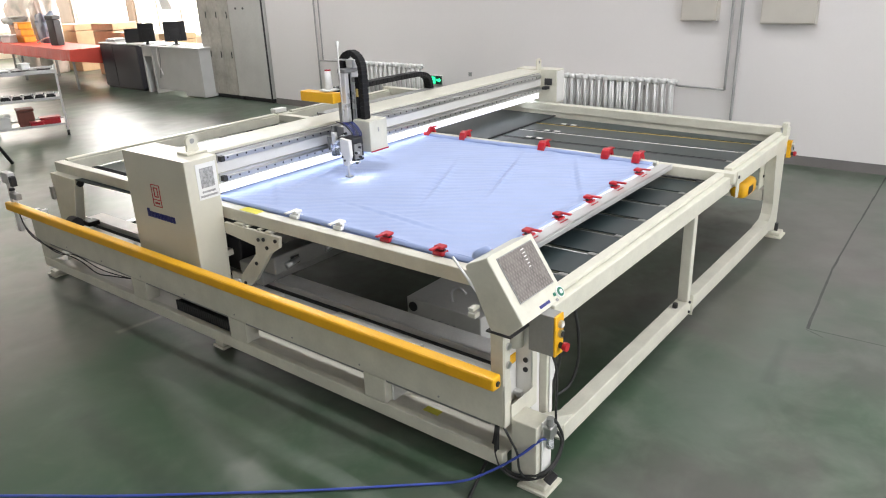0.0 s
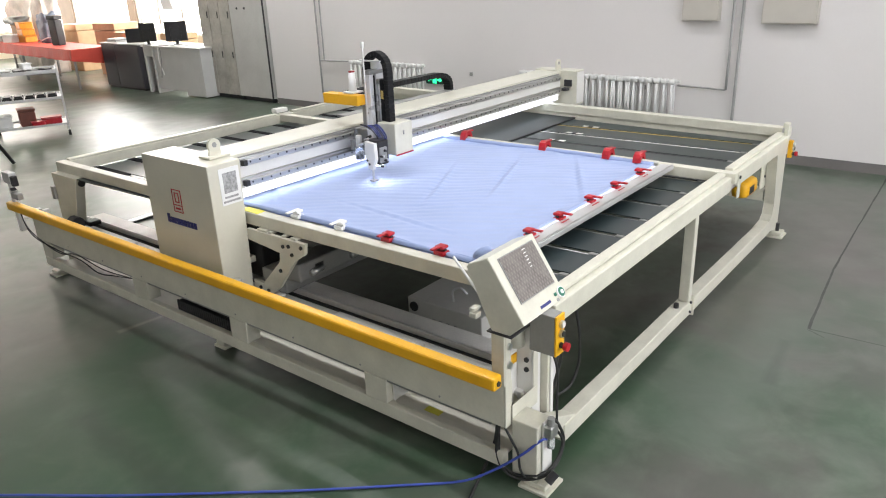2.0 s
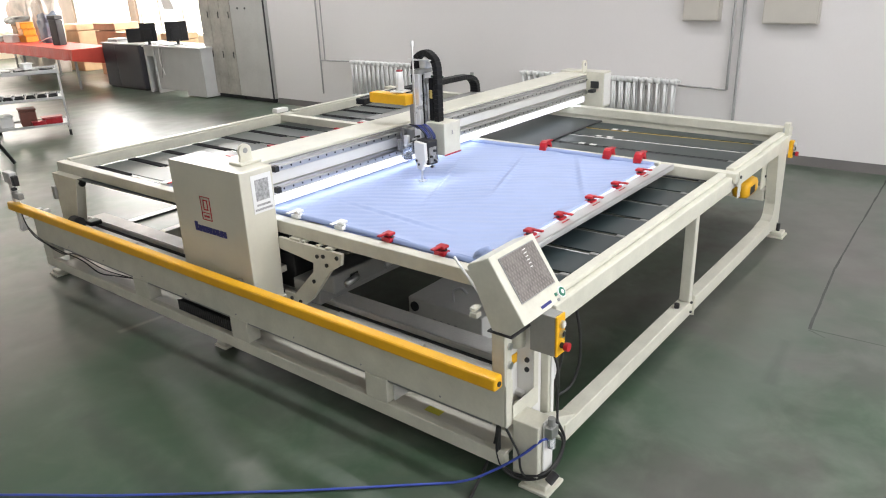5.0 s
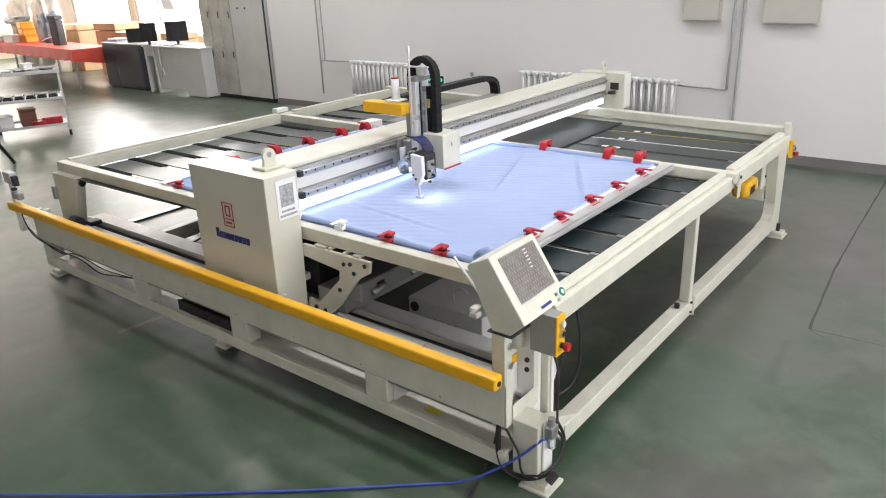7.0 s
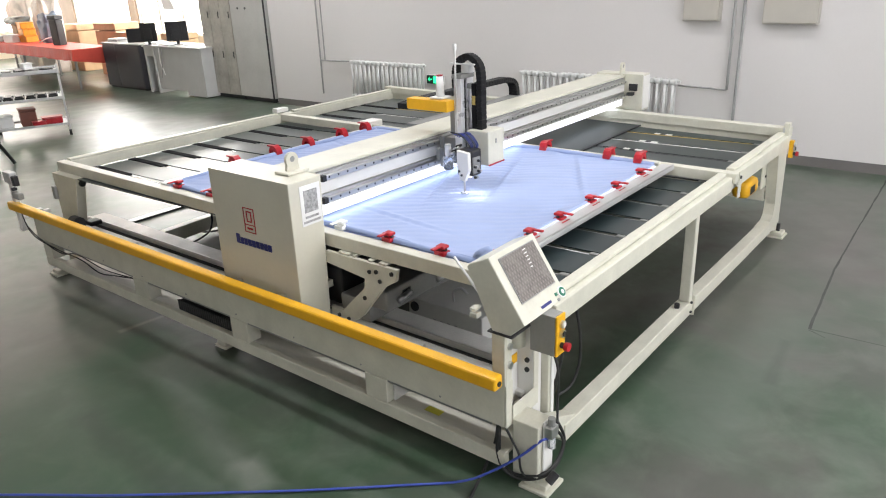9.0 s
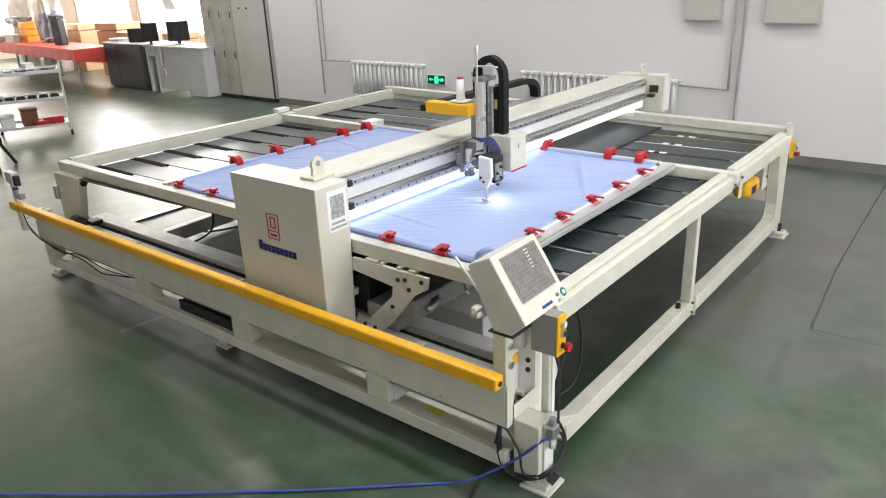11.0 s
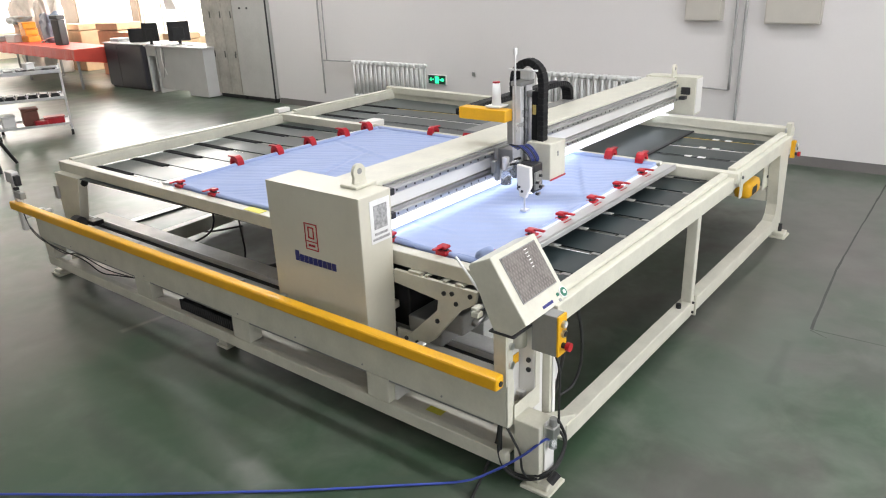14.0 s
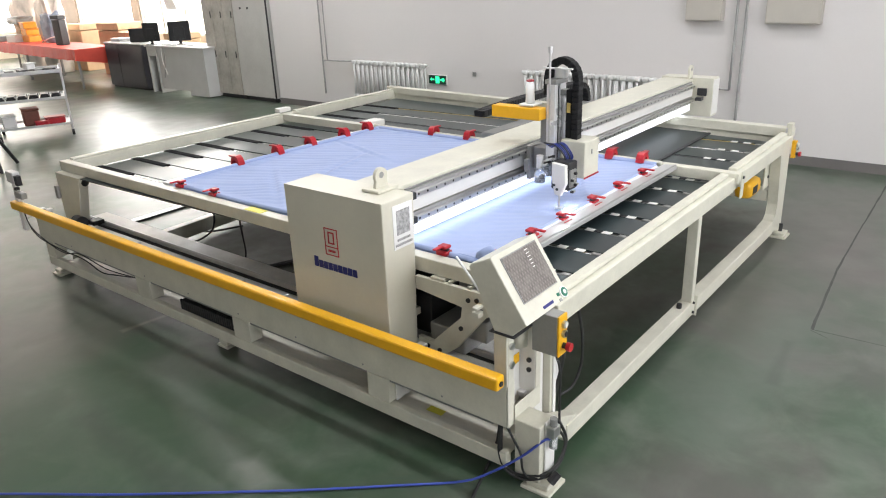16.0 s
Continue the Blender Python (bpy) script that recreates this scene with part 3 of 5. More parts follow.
# ---- quilt and hoop ----
HX0, HX1, HY0, HY1 = 0.222, 2.44, 0.63, 3.42
hoop = thing("hoop_frame", (HX0, HY0, 0.93), "slim aluminium side bars that hold the quilt", "quilting hoop")
part("side_bar", boxes((-0.06, HX1 - HX0 + 0.07, -0.135, -0.035, -0.012, 0.018), r=0.004), ALU, hoop)
part("side_rail", boxes((-0.06, HX1 - HX0 + 0.07, -0.132, -0.118, 0.019, 0.026), r=0.003), STEEL, hoop)
for xx in (1.95, 1.56, 1.19, 0.80, 0.46):
    part("clamp_slot", boxes((xx - 0.07, xx + 0.02, -0.075, -0.068, 0.0185, 0.021), r=0.0), RED, hoop)
part("side_bar", boxes((-0.03, HX1 - HX0 + 0.07, HY1 - HY0 + 0.05, HY1 - HY0 + 0.11, -0.012, 0.018), r=0.004), ALU, hoop)
part("back_bar", rod(bmesh.new(), (HX1 - HX0 + 0.035, -0.03, 0.03), (HX1 - HX0 + 0.035, HY1 - HY0 + 0.1, 0.03), 0.016, 10), CREAM, hoop)


HEM = material("hem_white", (0.70, 0.72, 0.82), 0.8, var=0.08, scale=14)


def quilt():
    nx, ny = 190, 240
    bm = bmesh.new()
    grid = []
    for i in range(nx + 1):
        row = []
        for j in range(ny + 1):
            u, v = i / nx, j / ny
            x, y = HX0 - 0.02 + (HX1 - HX0 + 0.05) * u, HY0 - 0.02 + (HY1 - HY0 + 0.04) * v
            e = min(x - HX0 + 0.02, HX1 + 0.03 - x, y - HY0 + 0.02, HY1 + 0.02 - y)
            z = 0.940 + 0.004 * noise.noise(Vector((x * 2.2, y * 2.2, 1))) + 0.0035 * noise.noise(Vector((x * 9 + y * 4, y * 3, 5)))
            rim = max(0.0, 1 - e / 0.11)
            z += 0.014 * rim * (0.6 + 0.9 * noise.noise(Vector((x * 7, y * 7, 2)))) + 0.012 * rim * rim
            # stitched rows
            z -= 0.0042 * (0.5 + 0.5 * math.cos(2 * math.pi * (y * 0.55 + x * 0.83 + 0.02 * math.sin(9 * y)) / 0.075)) ** 2 * min(1, e / 0.12) * (0.55 + 0.45 * noise.noise(Vector((x * 1.5, y * 1.5, 7))))
            # long soft folds
            for (fx, fy, ax, ay, a, w) in ((1.75, 1.45, 0.93, 0.35, 0.014, 0.035), (1.35, 1.75, 0.9, 0.43, 0.012, 0.04), (1.9, 0.95, 0.85, 0.5, 0.012, 0.035), (1.2, 2.7, 0.95, 0.3, 0.013, 0.05), (1.75, 3.0, 0.3, 0.95, 0.010, 0.04), (0.55, 1.5, 0.1, 0.99, 0.008, 0.03), (0.6, 2.7, 0.6, 0.8, 0.010, 0.045)):
                d = (x - fx) * ay - (y - fy) * ax
                s = (x - fx) * ax + (y - fy) * ay
                z += a * math.exp(-(d / w) ** 2 - (s / 0.45) ** 2) * math.sin(d / w * 2.2)
            if e < 0.012:
                z -= 0.028
            row.append(bm.verts.new((x - HX0, y - HY0, z - 0.93)))
        grid.append(row)
    for i in range(nx):
        for j in range(ny):
            bm.faces.new((grid[i][j], grid[i + 1][j], grid[i + 1][j + 1], grid[i][j + 1]))
    t = thing("quilt", (HX0, HY0, 0.93), "pale blue padded quilt stretched flat on the table", "quilt")
    part("cloth", bm, CLOTH, t, smooth=True)
    # rolled hem along the edges
    W, L = HX1 - HX0, HY1 - HY0
    for pts, r in (([(W + 0.01, 0, 0.018), (W + 0.012, L * 0.3, 0.026), (W, L * 0.6, 0.02), (W + 0.008, L, 0.02)], 0.02),
                   ([(0.02, L - 0.0, 0.012), (W * 0.35, L + 0.012, 0.022), (W * 0.7, L, 0.02), (W, L + 0.005, 0.016)], 0.022),
                   ([(0, 0.01, 0.006), (0.006, L * 0.4, 0.014), (-0.004, L * 0.7, 0.01), (0.01, L, 0.008)], 0.017),
                   ([(0.02, 0, 0.008), (W * 0.4, -0.006, 0.014), (W * 0.8, 0.004, 0.014), (W, 0, 0.014)], 0.015)):
        part("rolled_hem", tube(bmesh.new(), pts, r, 8, 14), CLOTH, t, smooth=True)
    part("hem_tape", boxes((0.05, W - 0.02, -0.034, 0.012, 0.012, 0.021), r=0.004), HEM, t, "sheer white tape along the quilt's edge")
    bm = tube(bmesh.new(), [(0.02, 0.03, 0.03), (0.0, 0.0, 0.06), (0.04, -0.03, 0.075), (0.05, -0.01, 0.02)], 0.02, 8, 6)
    part("corner_fold", bm, CLOTH, t, smooth=True)


quilt()


def arch_clip(x, y, turn):
    """A tall C clamp that wraps round a bar."""
    t = thing("quilt_clamp", (x, y, 0.945), "red plastic clamp gripping the quilt's rolled edge", "clamp", "clamps round the quilt", turn)
    bm = bmesh.new()
    pts = []
    for k in range(9):
        a = radians(-25 + 205 * k / 8)
        pts.append((0.056 * math.cos(a), 0.008 + 0.074 * math.sin(a)))
    inner = [(u * 0.56, 0.012 + (v - 0.012) * 0.56) for u, v in pts]
    prism(bm, pts + inner[::-1], "y", -0.03, 0.03, 0.003)
    part("jaw", bm, RED, t)
    bm = boxes((0.025, 0.085, -0.02, 0.02, 0.064, 0.076), r=0.004)
    part("lever", bm, RED, t)
    return t


def small_clip(x, y, turn, mat=None):
    t = thing("quilt_clamp", (x, y, 0.945), "red plastic clamp with a lever on the table's edge" if mat is None else "cream plastic clamp on the table's edge",
              "clamp", "clamps round the quilt", turn)
    m = mat or RED
    part("base", boxes((-0.035, 0.035, -0.028, 0.028, -0.01, 0.014), r=0.005), m, t)
    part("jaw", boxes((-0.028, 0.028, -0.022, 0.03, 0.024, 0.042), r=0.006), m, t)
    part("hinge", rod(bmesh.new(), (-0.03, 0, 0.02), (0.03, 0, 0.02), 0.009, 10), m if mat else DARK, t)
    part("lever", boxes((-0.012, 0.012, -0.085, -0.02, 0.036, 0.046), r=0.004), m, t)
    return t


for y in (2.76, 2.36, 1.563, 1.002, 0.751):
    arch_clip(2.475, y, 0)
for x in (0.821, 1.234, 1.603, 2.015, 2.327):
    arch_clip(x, 3.455, 90)
for x in (2.169, 1.779, 1.413, 1.023, 0.684, 0.288):
    small_clip(x, 0.612, 0)
for y, m in ((2.915, None), (2.015, PAPER), (1.628, PAPER), (1.25, None), (0.869, None), (3.32, None)):
    small_clip(0.215, y, -90, m)

# ---- gantry ----
PLATE = material("plate_dark", (0.034, 0.042, 0.042), 0.5, var=0.12, scale=4, rvar=0.05)
gantry = thing("gantry", (0, 0, 0), "cream gantry tower and bridge beam with linear rails", "gantry")


def gp(name, mat, *bs, r=0.005, label="", parent=None):
    return part(name, boxes(*bs, r=r), mat, parent or gantry, label)


bm = bmesh.new()
prism(bm, [(-0.13, 0.36), (0.085, 0.36), (0.115, 1.288), (-0.13, 1.288)], "y", 0.0, 0.73, 0.006)
tower = part("tower", bm, CREAM2, gantry, "cream sheet-metal tower cover")
gp("sticker", PAPER, (-0.055, 0.095, -0.003, -0.0005, 1.02, 1.255), r=0.0, label="white printed sticker", parent=tower)
STK = material("sticker_grey", (0.35, 0.35, 0.35), 0.6, var=0.5, scale=60, fine=200)
gp("sticker_bar", STK, (-0.03, 0.07, -0.0045, -0.0032, 1.095, 1.225), r=0.0, parent=tower)
gp("sticker_bar", STK, (-0.03, 0.07, -0.0045, -0.0032, 1.062, 1.075), r=0.0, parent=tower)
gp("sticker_bar", STK, (-0.045, 0.085, -0.0045, -0.0032, 1.035, 1.048), r=0.0, parent=tower)
# emblem: red frame with a dividing line, navy bar below
EM = -0.1335
for b in ((0.335, 0.34, 0.935, 1.09), (0.43, 0.435, 0.935, 1.09), (0.34, 0.43, 1.085, 1.09), (0.34, 0.43, 0.935, 0.94), (0.34, 0.43, 0.982, 0.987),
          (0.362, 0.369, 1.002, 1.070), (0.401, 0.408, 1.002, 1.070), (0.3695, 0.4005, 1.063, 1.070), (0.3695, 0.4005, 1.002, 1.009), (0.36, 0.383, 0.955, 0.967), (0.388, 0.412, 0.955, 0.967)):
    gp("emblem_line", RED, (EM, EM + 0.003, *b), r=0.0, parent=tower)
for i in range(9):
    y = 0.535 - i * 0.037
    gp("navy_bar", NAVY, (EM, EM + 0.003, y - 0.031, y, 0.847, 0.907 if i == 0 else 0.889), r=0.0, parent=tower)
gp("lifting_lug_base", CREAM2, (-0.02, 0.14, 0.12, 0.24, 1.289, 1.306), parent=tower)
for lx in (0.06, 4.45):
    bm = bmesh.new()
    ring = [(0.045 * math.cos(a), 0.075 + 0.045 * math.sin(a)) for a in [radians(d) for d in range(-30, 211, 20)]]
    hole = [(0.018 * math.cos(a), 0.078 + 0.018 * math.sin(a)) for a in [radians(d) for d in range(-30, 211, 20)]]
    prism(bm, [(lx - 0.05, 1.29)] + [(lx + u * -1, 1.29 + v) for u, v in ring][::1] + [(lx + 0.05, 1.29)], "y", 0.165, 0.185)
    lug = part("lifting_lug", bm, CREAM2, gantry)
    bm = rod(bmesh.new(), (lx, 0.164, 1.37), (lx, 0.186, 1.37), 0.017, 12)
    part("lug_hole", bm, GREYM, lug)
# beam
BY = 0.14
beam = gp("beam", CREAM, (0.10, 4.45, BY, 0.44, 1.03, 1.282), r=0.008)
gp("beam_cap", WHITEP, (0.13, 4.42, BY - 0.012, BY - 0.001, 1.125, 1.195), r=0.003, parent=beam)
gp("upper_rail_bed", STEEL, (0.20, 4.40, BY - 0.02, BY - 0.001, 1.198, 1.255), r=0.002, parent=beam)
gp("upper_rail", STEEL, (0.21, 4.38, BY - 0.05, BY - 0.021, 1.215, 1.238), r=0.003, parent=beam)
gp("lower_rail_bed", STEEL, (0.20, 4.40, BY - 0.02, BY - 0.001, 1.062, 1.12), r=0.002, parent=beam)
gp("lower_rail", STEEL, (0.21, 4.38, BY - 0.05, BY - 0.021, 1.078, 1.102), r=0.003, parent=beam)
# shadow line over the upper rail, painted as a thin grey strip
gp("rail_shadow_line", GREYM, (0.20, 4.40, BY - 0.010, BY - 0.001, 1.256, 1.264), r=0.001, parent=beam)
for z in (1.2265, 1.09):
    bm = bmesh.new()
    for i in range(54):
        rod(bm, (0.26 + i * 0.077, BY - 0.0505, z), (0.26 + i * 0.077, BY - 0.0515, z), 0.007, 8)
    tagged(part("rail_screws", bm, BLACK, beam), kind="stuff")
    gp("rail_stop", BLACK, (0.20, 0.235, BY - 0.058, BY - 0.02, z - 0.02, z + 0.018), r=0.004, parent=beam)
gp("led_housing", WHITEP, (0.15, 4.38, BY - 0.0, BY + 0.06, 0.995, 1.029), r=0.003, parent=beam)
gp("led_strip", LED, (0.16, 4.36, BY + 0.005, BY + 0.05, 0.988, 0.9945), r=0.001, label="glowing white LED work light", parent=beam)
# lip lit by the LED strip, its brightness put in as glow
gp("led_lit_lip", LIPGLOW, (0.14, 4.39, BY - 0.008, BY - 0.001, 0.988, 1.048), r=0.002, label="white beam lip, its LED light put in as soft glow", parent=beam)
# far end column
end_col = gp("end_column", CREAM, (4.45, 4.62, -0.05, 0.46, 0.93, 1.295))
gp("end_cover", WHITEP, (4.46, 4.61, -0.058, -0.0505, 0.95, 1.28), r=0.002, parent=end_col)
gp("end_slot", DARK, (4.435, 4.449, 0.0, 0.09, 1.13, 1.20), r=0.002, parent=end_col)
gp("end_sensor", BLACK, (4.36, 4.43, 0.02, 0.08, 1.09, 1.12), r=0.004, parent=end_col)
# carriage, lower arm and brackets under the table
gp("carriage", CREAM, (-0.09, 0.15, 0.02, 0.71, 0.576, 0.62))
bm = bmesh.new()
prism(bm, [(0.0, 0.83), (-0.56, 0.83), (-0.545, 0.757), (-0.45, 0.70), (-0.27, 0.475), (-0.17, 0.395), (0.0, 0.395), (0.0, 0.47), (-0.10, 0.462), (-0.30, 0.66), (-0.31, 0.725), (0.0, 0.755)], "x", 0.095, 0.12, 0.002)
arm_plate = part("arm_bracket", bm, CREAM, gantry, "cream bracket plate under the table")
for y, z in ((-0.352, 0.776), (-0.405, 0.787), (-0.522, 0.80), (-0.30, 0.60), (-0.07, 0.43), (-0.15, 0.425), (-0.43, 0.735)):
    bolt(arm_plate, (0.094, y, z), "-x", 0.013, 0.008)
for y0, y1 in ((-0.10, -0.19), (-0.215, -0.235), (-0.34, -0.36), (-0.42, -0.47)):
    gp("guide_block", CREAM, (0.10, 0.16, y1, y0, 0.831, 0.847), r=0.002)
lower_arm = gp("lower_arm", GREYM, (0.125, 4.2, -0.44, -0.30, 0.53, 0.655), r=0.012, label="grey metal lower arm")
gp("arm_channel", GREYM, (0.125, 4.2, -0.295, -0.06, 0.42, 0.56), r=0.01)
gp("arm_motor", BLACK, (0.16, 0.42, -0.05, 0.30, 0.46, 0.70), r=0.01)
for x in (0.26, 0.62):
    gp("arm_slot", DARK, (x, x + 0.07, -0.4435, -0.4405, 0.56, 0.62), r=0.0, parent=lower_arm)
    part("arm_roller", rod(bmesh.new(), (x - 0.05, -0.455, 0.575), (x + 0.05, -0.455, 0.595), 0.02, 12), STEEL, lower_arm, smooth=True)
gp("belt_plate", PLATE, (0.22, 4.28, -0.16, 0.60, 0.848, 0.856), r=0.002, label="dark smooth throat plate")
gp("plate_edge", DARK, (2.66, 4.28, -0.19, -0.161, 0.846, 0.858), r=0.003)
gp("under_drum", BELT, (0.25, 4.25, -0.10, 0.55, 0.70, 0.83), r=0.05)

for k in range(1, 12):
    g = 0.041 + 0.337 * k - SK * 4.2
    for yy, w, mt in ((-0.47, 0.055, WHITEP), (-0.525, 0.045, BLACK), (-0.58, 0.06, WHITEP)):
        bm = bmesh.new()
        box(bm, g - 0.02, g + 0.02, yy - w / 2, yy + w / 2, 0.8475, 0.853, r=0.002)
        part("belt_clip", bm, mt, gantry)

# drag chain lying along the back of the beam
CHAIN = material("chain_black", (0.010, 0.010, 0.011), 0.55, var=0.25, scale=30, spec=0.25)
COLM = material("column_aluminium", (0.72, 0.72, 0.73), 0.30, 0.35, var=0.08, scale=6, fine=120)


def drag_chain(parent, path, width, axis, name="drag_chain", thick=0.045):
    """Links along a path of (u, z) in a plane across the axis."""
    c = thing(name, (0, 0, 0))
    c.parent = parent
    pts = smooth_path([(u, 0, z) for u, z in path], 14)
    out, acc = [pts[0]], 0.0
    for a, b in zip(pts, pts[1:]):
        acc += (b - a).length
        if acc > 0.026:
            out.append(b)
            acc = 0.0
    for a, b in zip(out, out[1:]):
        d = b - a
        ang = math.atan2(d.z, d.x)
        bm = bmesh.new()
        h = d.length / 2 * 0.985
        m = Matrix.Translation((a + b) / 2) @ Matrix.Rotation(-ang, 4, "Y")
        box(bm, -h, h, -width / 2, width / 2, -thick / 2, thick / 2, r=0.006)
        box(bm, -h * 1.15, h * 1.15, -width / 2 + 0.004, width / 2 - 0.004, -thick / 2 + 0.003, thick / 2 - 0.003, r=0)
        for v in bm.verts:
            p = m @ v.co
            v.co = p if axis == "y" else Vector((p.y, p.x, p.z))
        part("link", bm, CHAIN, c)
    return c


bc = drag_chain(gantry, [(1.42, 1.425), (1.6, 1.435), (1.8, 1.44), (2.0, 1.44), (2.6, 1.44), (2.82, 1.43), (2.92, 1.38), (2.94, 1.29), (2.94, 1.18)], 0.09, "y", "beam_chain", 0.045)
bc.location = (0, 0.51, 0)
gp("chain_shelf", GREYM, (1.5, 3.0, 0.445, 0.55, 1.262, 1.282), r=0.002)

NEEDLELED = glow("needle_led", (0.9, 0.94, 1.0), 130.0)
# ---- sewing head, which slides along the beam ----
head = new("sewing_head")
head.parent = gantry
head["label"] = "sewing head with steel column, needle and cable chain"


def hp(name, mat, *bs, r=0.004, label=""):
    return part(name, boxes(*bs, r=r), mat, head, label)


hp("slide_plate", GREYM, (0.20, 0.40, 0.055, 0.085, 1.05, 1.27))
hp("column_base", GREYM, (0.23, 0.33, -0.058, 0.054, 1.12, 1.26))
hp("column", COLM, (0.195, 0.235, -0.12, -0.06, 1.16, 1.67), label="brushed steel slide column")
hp("column_slot", MATT, (0.236, 0.262, -0.11, -0.06, 1.16, 1.66))
hp("column", COLM, (0.263, 0.335, -0.12, -0.06, 1.16, 1.67))
part("air_cylinder", rod(bmesh.new(), (0.285, -0.145, 1.22), (0.285, -0.145, 1.60), 0.022, 16), COLM, head, smooth=True)
part("cylinder_cap", boxes((0.26, 0.31, -0.17, -0.121, 1.601, 1.635), r=0.004), GREYM, head)
hp("chain_saddle", WHITEP, (0.255, 0.315, -0.15, -0.075, 1.701, 1.765), r=0.012)
hp("cable_cover", MATT, (0.238, 0.292, -0.212, -0.172, 1.34, 1.64), r=0.006, label="black plastic cable cover beside the column")
hp("cover_label", OCHRE, (0.237, 0.2378, -0.205, -0.18, 1.50, 1.56), r=0.0)
hp("column_cap", GREYM, (0.19, 0.34, -0.13, -0.05, 1.671, 1.70))
hp("chain_arm", ALU, (0.18, 0.20, -0.24, -0.04, 1.765, 1.775), r=0.002)
part("thread_rod", rod(bmesh.new(), (0.165, -0.10, 1.30), (0.165, -0.10, 1.87), 0.007, 8), STEEL, head, "thin steel thread rod")
part("rod_ball", rod(bmesh.new(), (0.165, -0.10, 1.862), (0.165, -0.10, 1.90), 0.014, 10), STEEL, head)
hp("rod_clip", ALU, (0.16, 0.30, -0.108, -0.095, 1.44, 1.452), r=0.002)
hc = drag_chain(head, [(-0.035, 1.60), (-0.035, 1.70), (-0.062, 1.775), (-0.14, 1.812), (-0.212, 1.772), (-0.236, 1.70), (-0.236, 1.55), (-0.236, 1.34)], 0.062, "x", "head_chain", 0.044)
hc.location = (0.265, 0, 0)
mb = hp("motor_box", CREAM, (0.195, 0.385, -0.335, -0.165, 1.108, 1.338), r=0.006, label="cream control box with red edge")
hp("box_edge", RED, (0.195, 0.385, -0.338, -0.3355, 1.106, 1.117), r=0.0)
hp("box_mark", GREYM, (0.28, 0.292, -0.338, -0.3355, 1.25, 1.28), r=0.0)
bm = bmesh.new()
prism(bm, [(-0.315, 1.235), (-0.225, 1.245), (-0.225, 1.15), (-0.245, 1.05), (-0.285, 1.042), (-0.32, 1.12)], "x", -0.012, 0.022, 0.005)
part("face_plate", bm, WHITEP, head, "white sewing-head side plate")
for y, z in ((-0.265, 1.065), (-0.245, 1.09)):
    bolt(head, (-0.013, y, z + 0.02), "-x", 0.009, 0.004)
hp("mechanism", BLACK, (0.0225, 0.13, -0.325, -0.20, 1.07, 1.245), r=0.012, label="black needle drive mechanism")
hp("mechanism_plate", GREYM, (0.03, 0.10, -0.335, -0.316, 1.09, 1.20), r=0.004)
for i in range(7):
    part("knob", rod(bmesh.new(), (0.03 + 0.02 * (i % 4), -0.336, 1.07 + 0.035 * (i // 2)), (0.03 + 0.02 * (i % 4), -0.352, 1.07 + 0.035 * (i // 2)), 0.009, 8), STEEL if i % 2 else BLACK, head)
part("needle_bar", rod(bmesh.new(), (0.01, -0.268, 0.955), (0.01, -0.268, 1.06), 0.006, 8), STEEL, head)
part("presser_bar", rod(bmesh.new(), (0.03, -0.255, 0.965), (0.03, -0.255, 1.06), 0.006, 8), STEEL, head)
part("presser_foot", boxes((0.0, 0.045, -0.285, -0.24, 0.953, 0.965), r=0.003), STEEL, head)
hp("head_mount", GREYM, (0.135, 0.195, -0.22, -0.06, 1.12, 1.20), r=0.006)
hp("carriage_clamp", GREYM, (0.13, 0.16, 0.03, 0.06, 1.12, 1.20), r=0.003)
for i in range(4):
    part("tube_fitting", rod(bmesh.new(), (0.04 + 0.025 * i, -0.13, 1.20 + 0.012 * i), (0.04 + 0.025 * i, -0.17, 1.215 + 0.012 * i), 0.009, 8), (STEEL, BLACK)[i % 2], head)
part("head_light", rod(bmesh.new(), (0.06, -0.285, 1.066), (0.06, -0.285, 1.069), 0.022, 14), NEEDLELED, head, "small bright needle light")
part("regulator_bowl", rod(bmesh.new(), (0.06, -0.10, 1.09), (0.06, -0.10, 1.18), 0.034, 14), GLASS, head, "clear plastic air filter bowl", True)
part("regulator_cap", rod(bmesh.new(), (0.06, -0.10, 1.181), (0.06, -0.10, 1.26), 0.022, 12), ALU, head)
part("regulator_bowl", rod(bmesh.new(), (0.10, -0.15, 1.13), (0.10, -0.15, 1.22), 0.026, 14), GLASS, head, "", True)
TUBEB = material("air_tube_navy", (0.02, 0.035, 0.20), 0.35, var=0.15, scale=20)
for i in range(6):
    a = 0.07 + 0.018 * i
    part("air_tube", tube(bmesh.new(), [(a, -0.12, 1.34 - 0.01 * i), (a - 0.01, -0.21, 1.33), (a + 0.02, -0.26, 1.25), (a + 0.01, -0.24, 1.15 + 0.012 * i)], 0.005, 6, 6), TUBEB if i % 3 else BLACK, head, smooth=True)
hp("thread_arm", YELLOW, (0.12, 0.205, -0.055, 0.30, 1.455, 1.53), r=0.006, label="yellow sheet-metal thread stand box")
hp("arm_stay", GREYM, (0.21, 0.32, -0.058, -0.01, 1.30, 1.50))
hp("thread_shelf", WHITEP, (0.14, 0.25, 0.0, 0.11, 1.536, 1.546), r=0.002)
part("thread_cone", rod(bmesh.new(), (0.20, 0.06, 1.547), (0.20, 0.06, 1.68), 0.03, 16, 0.024), PAPER, head, "white thread cone", True)
part("thread_tip", rod(bmesh.new(), (0.20, 0.06, 1.681), (0.20, 0.06, 1.69), 0.024, 12), RED, head)

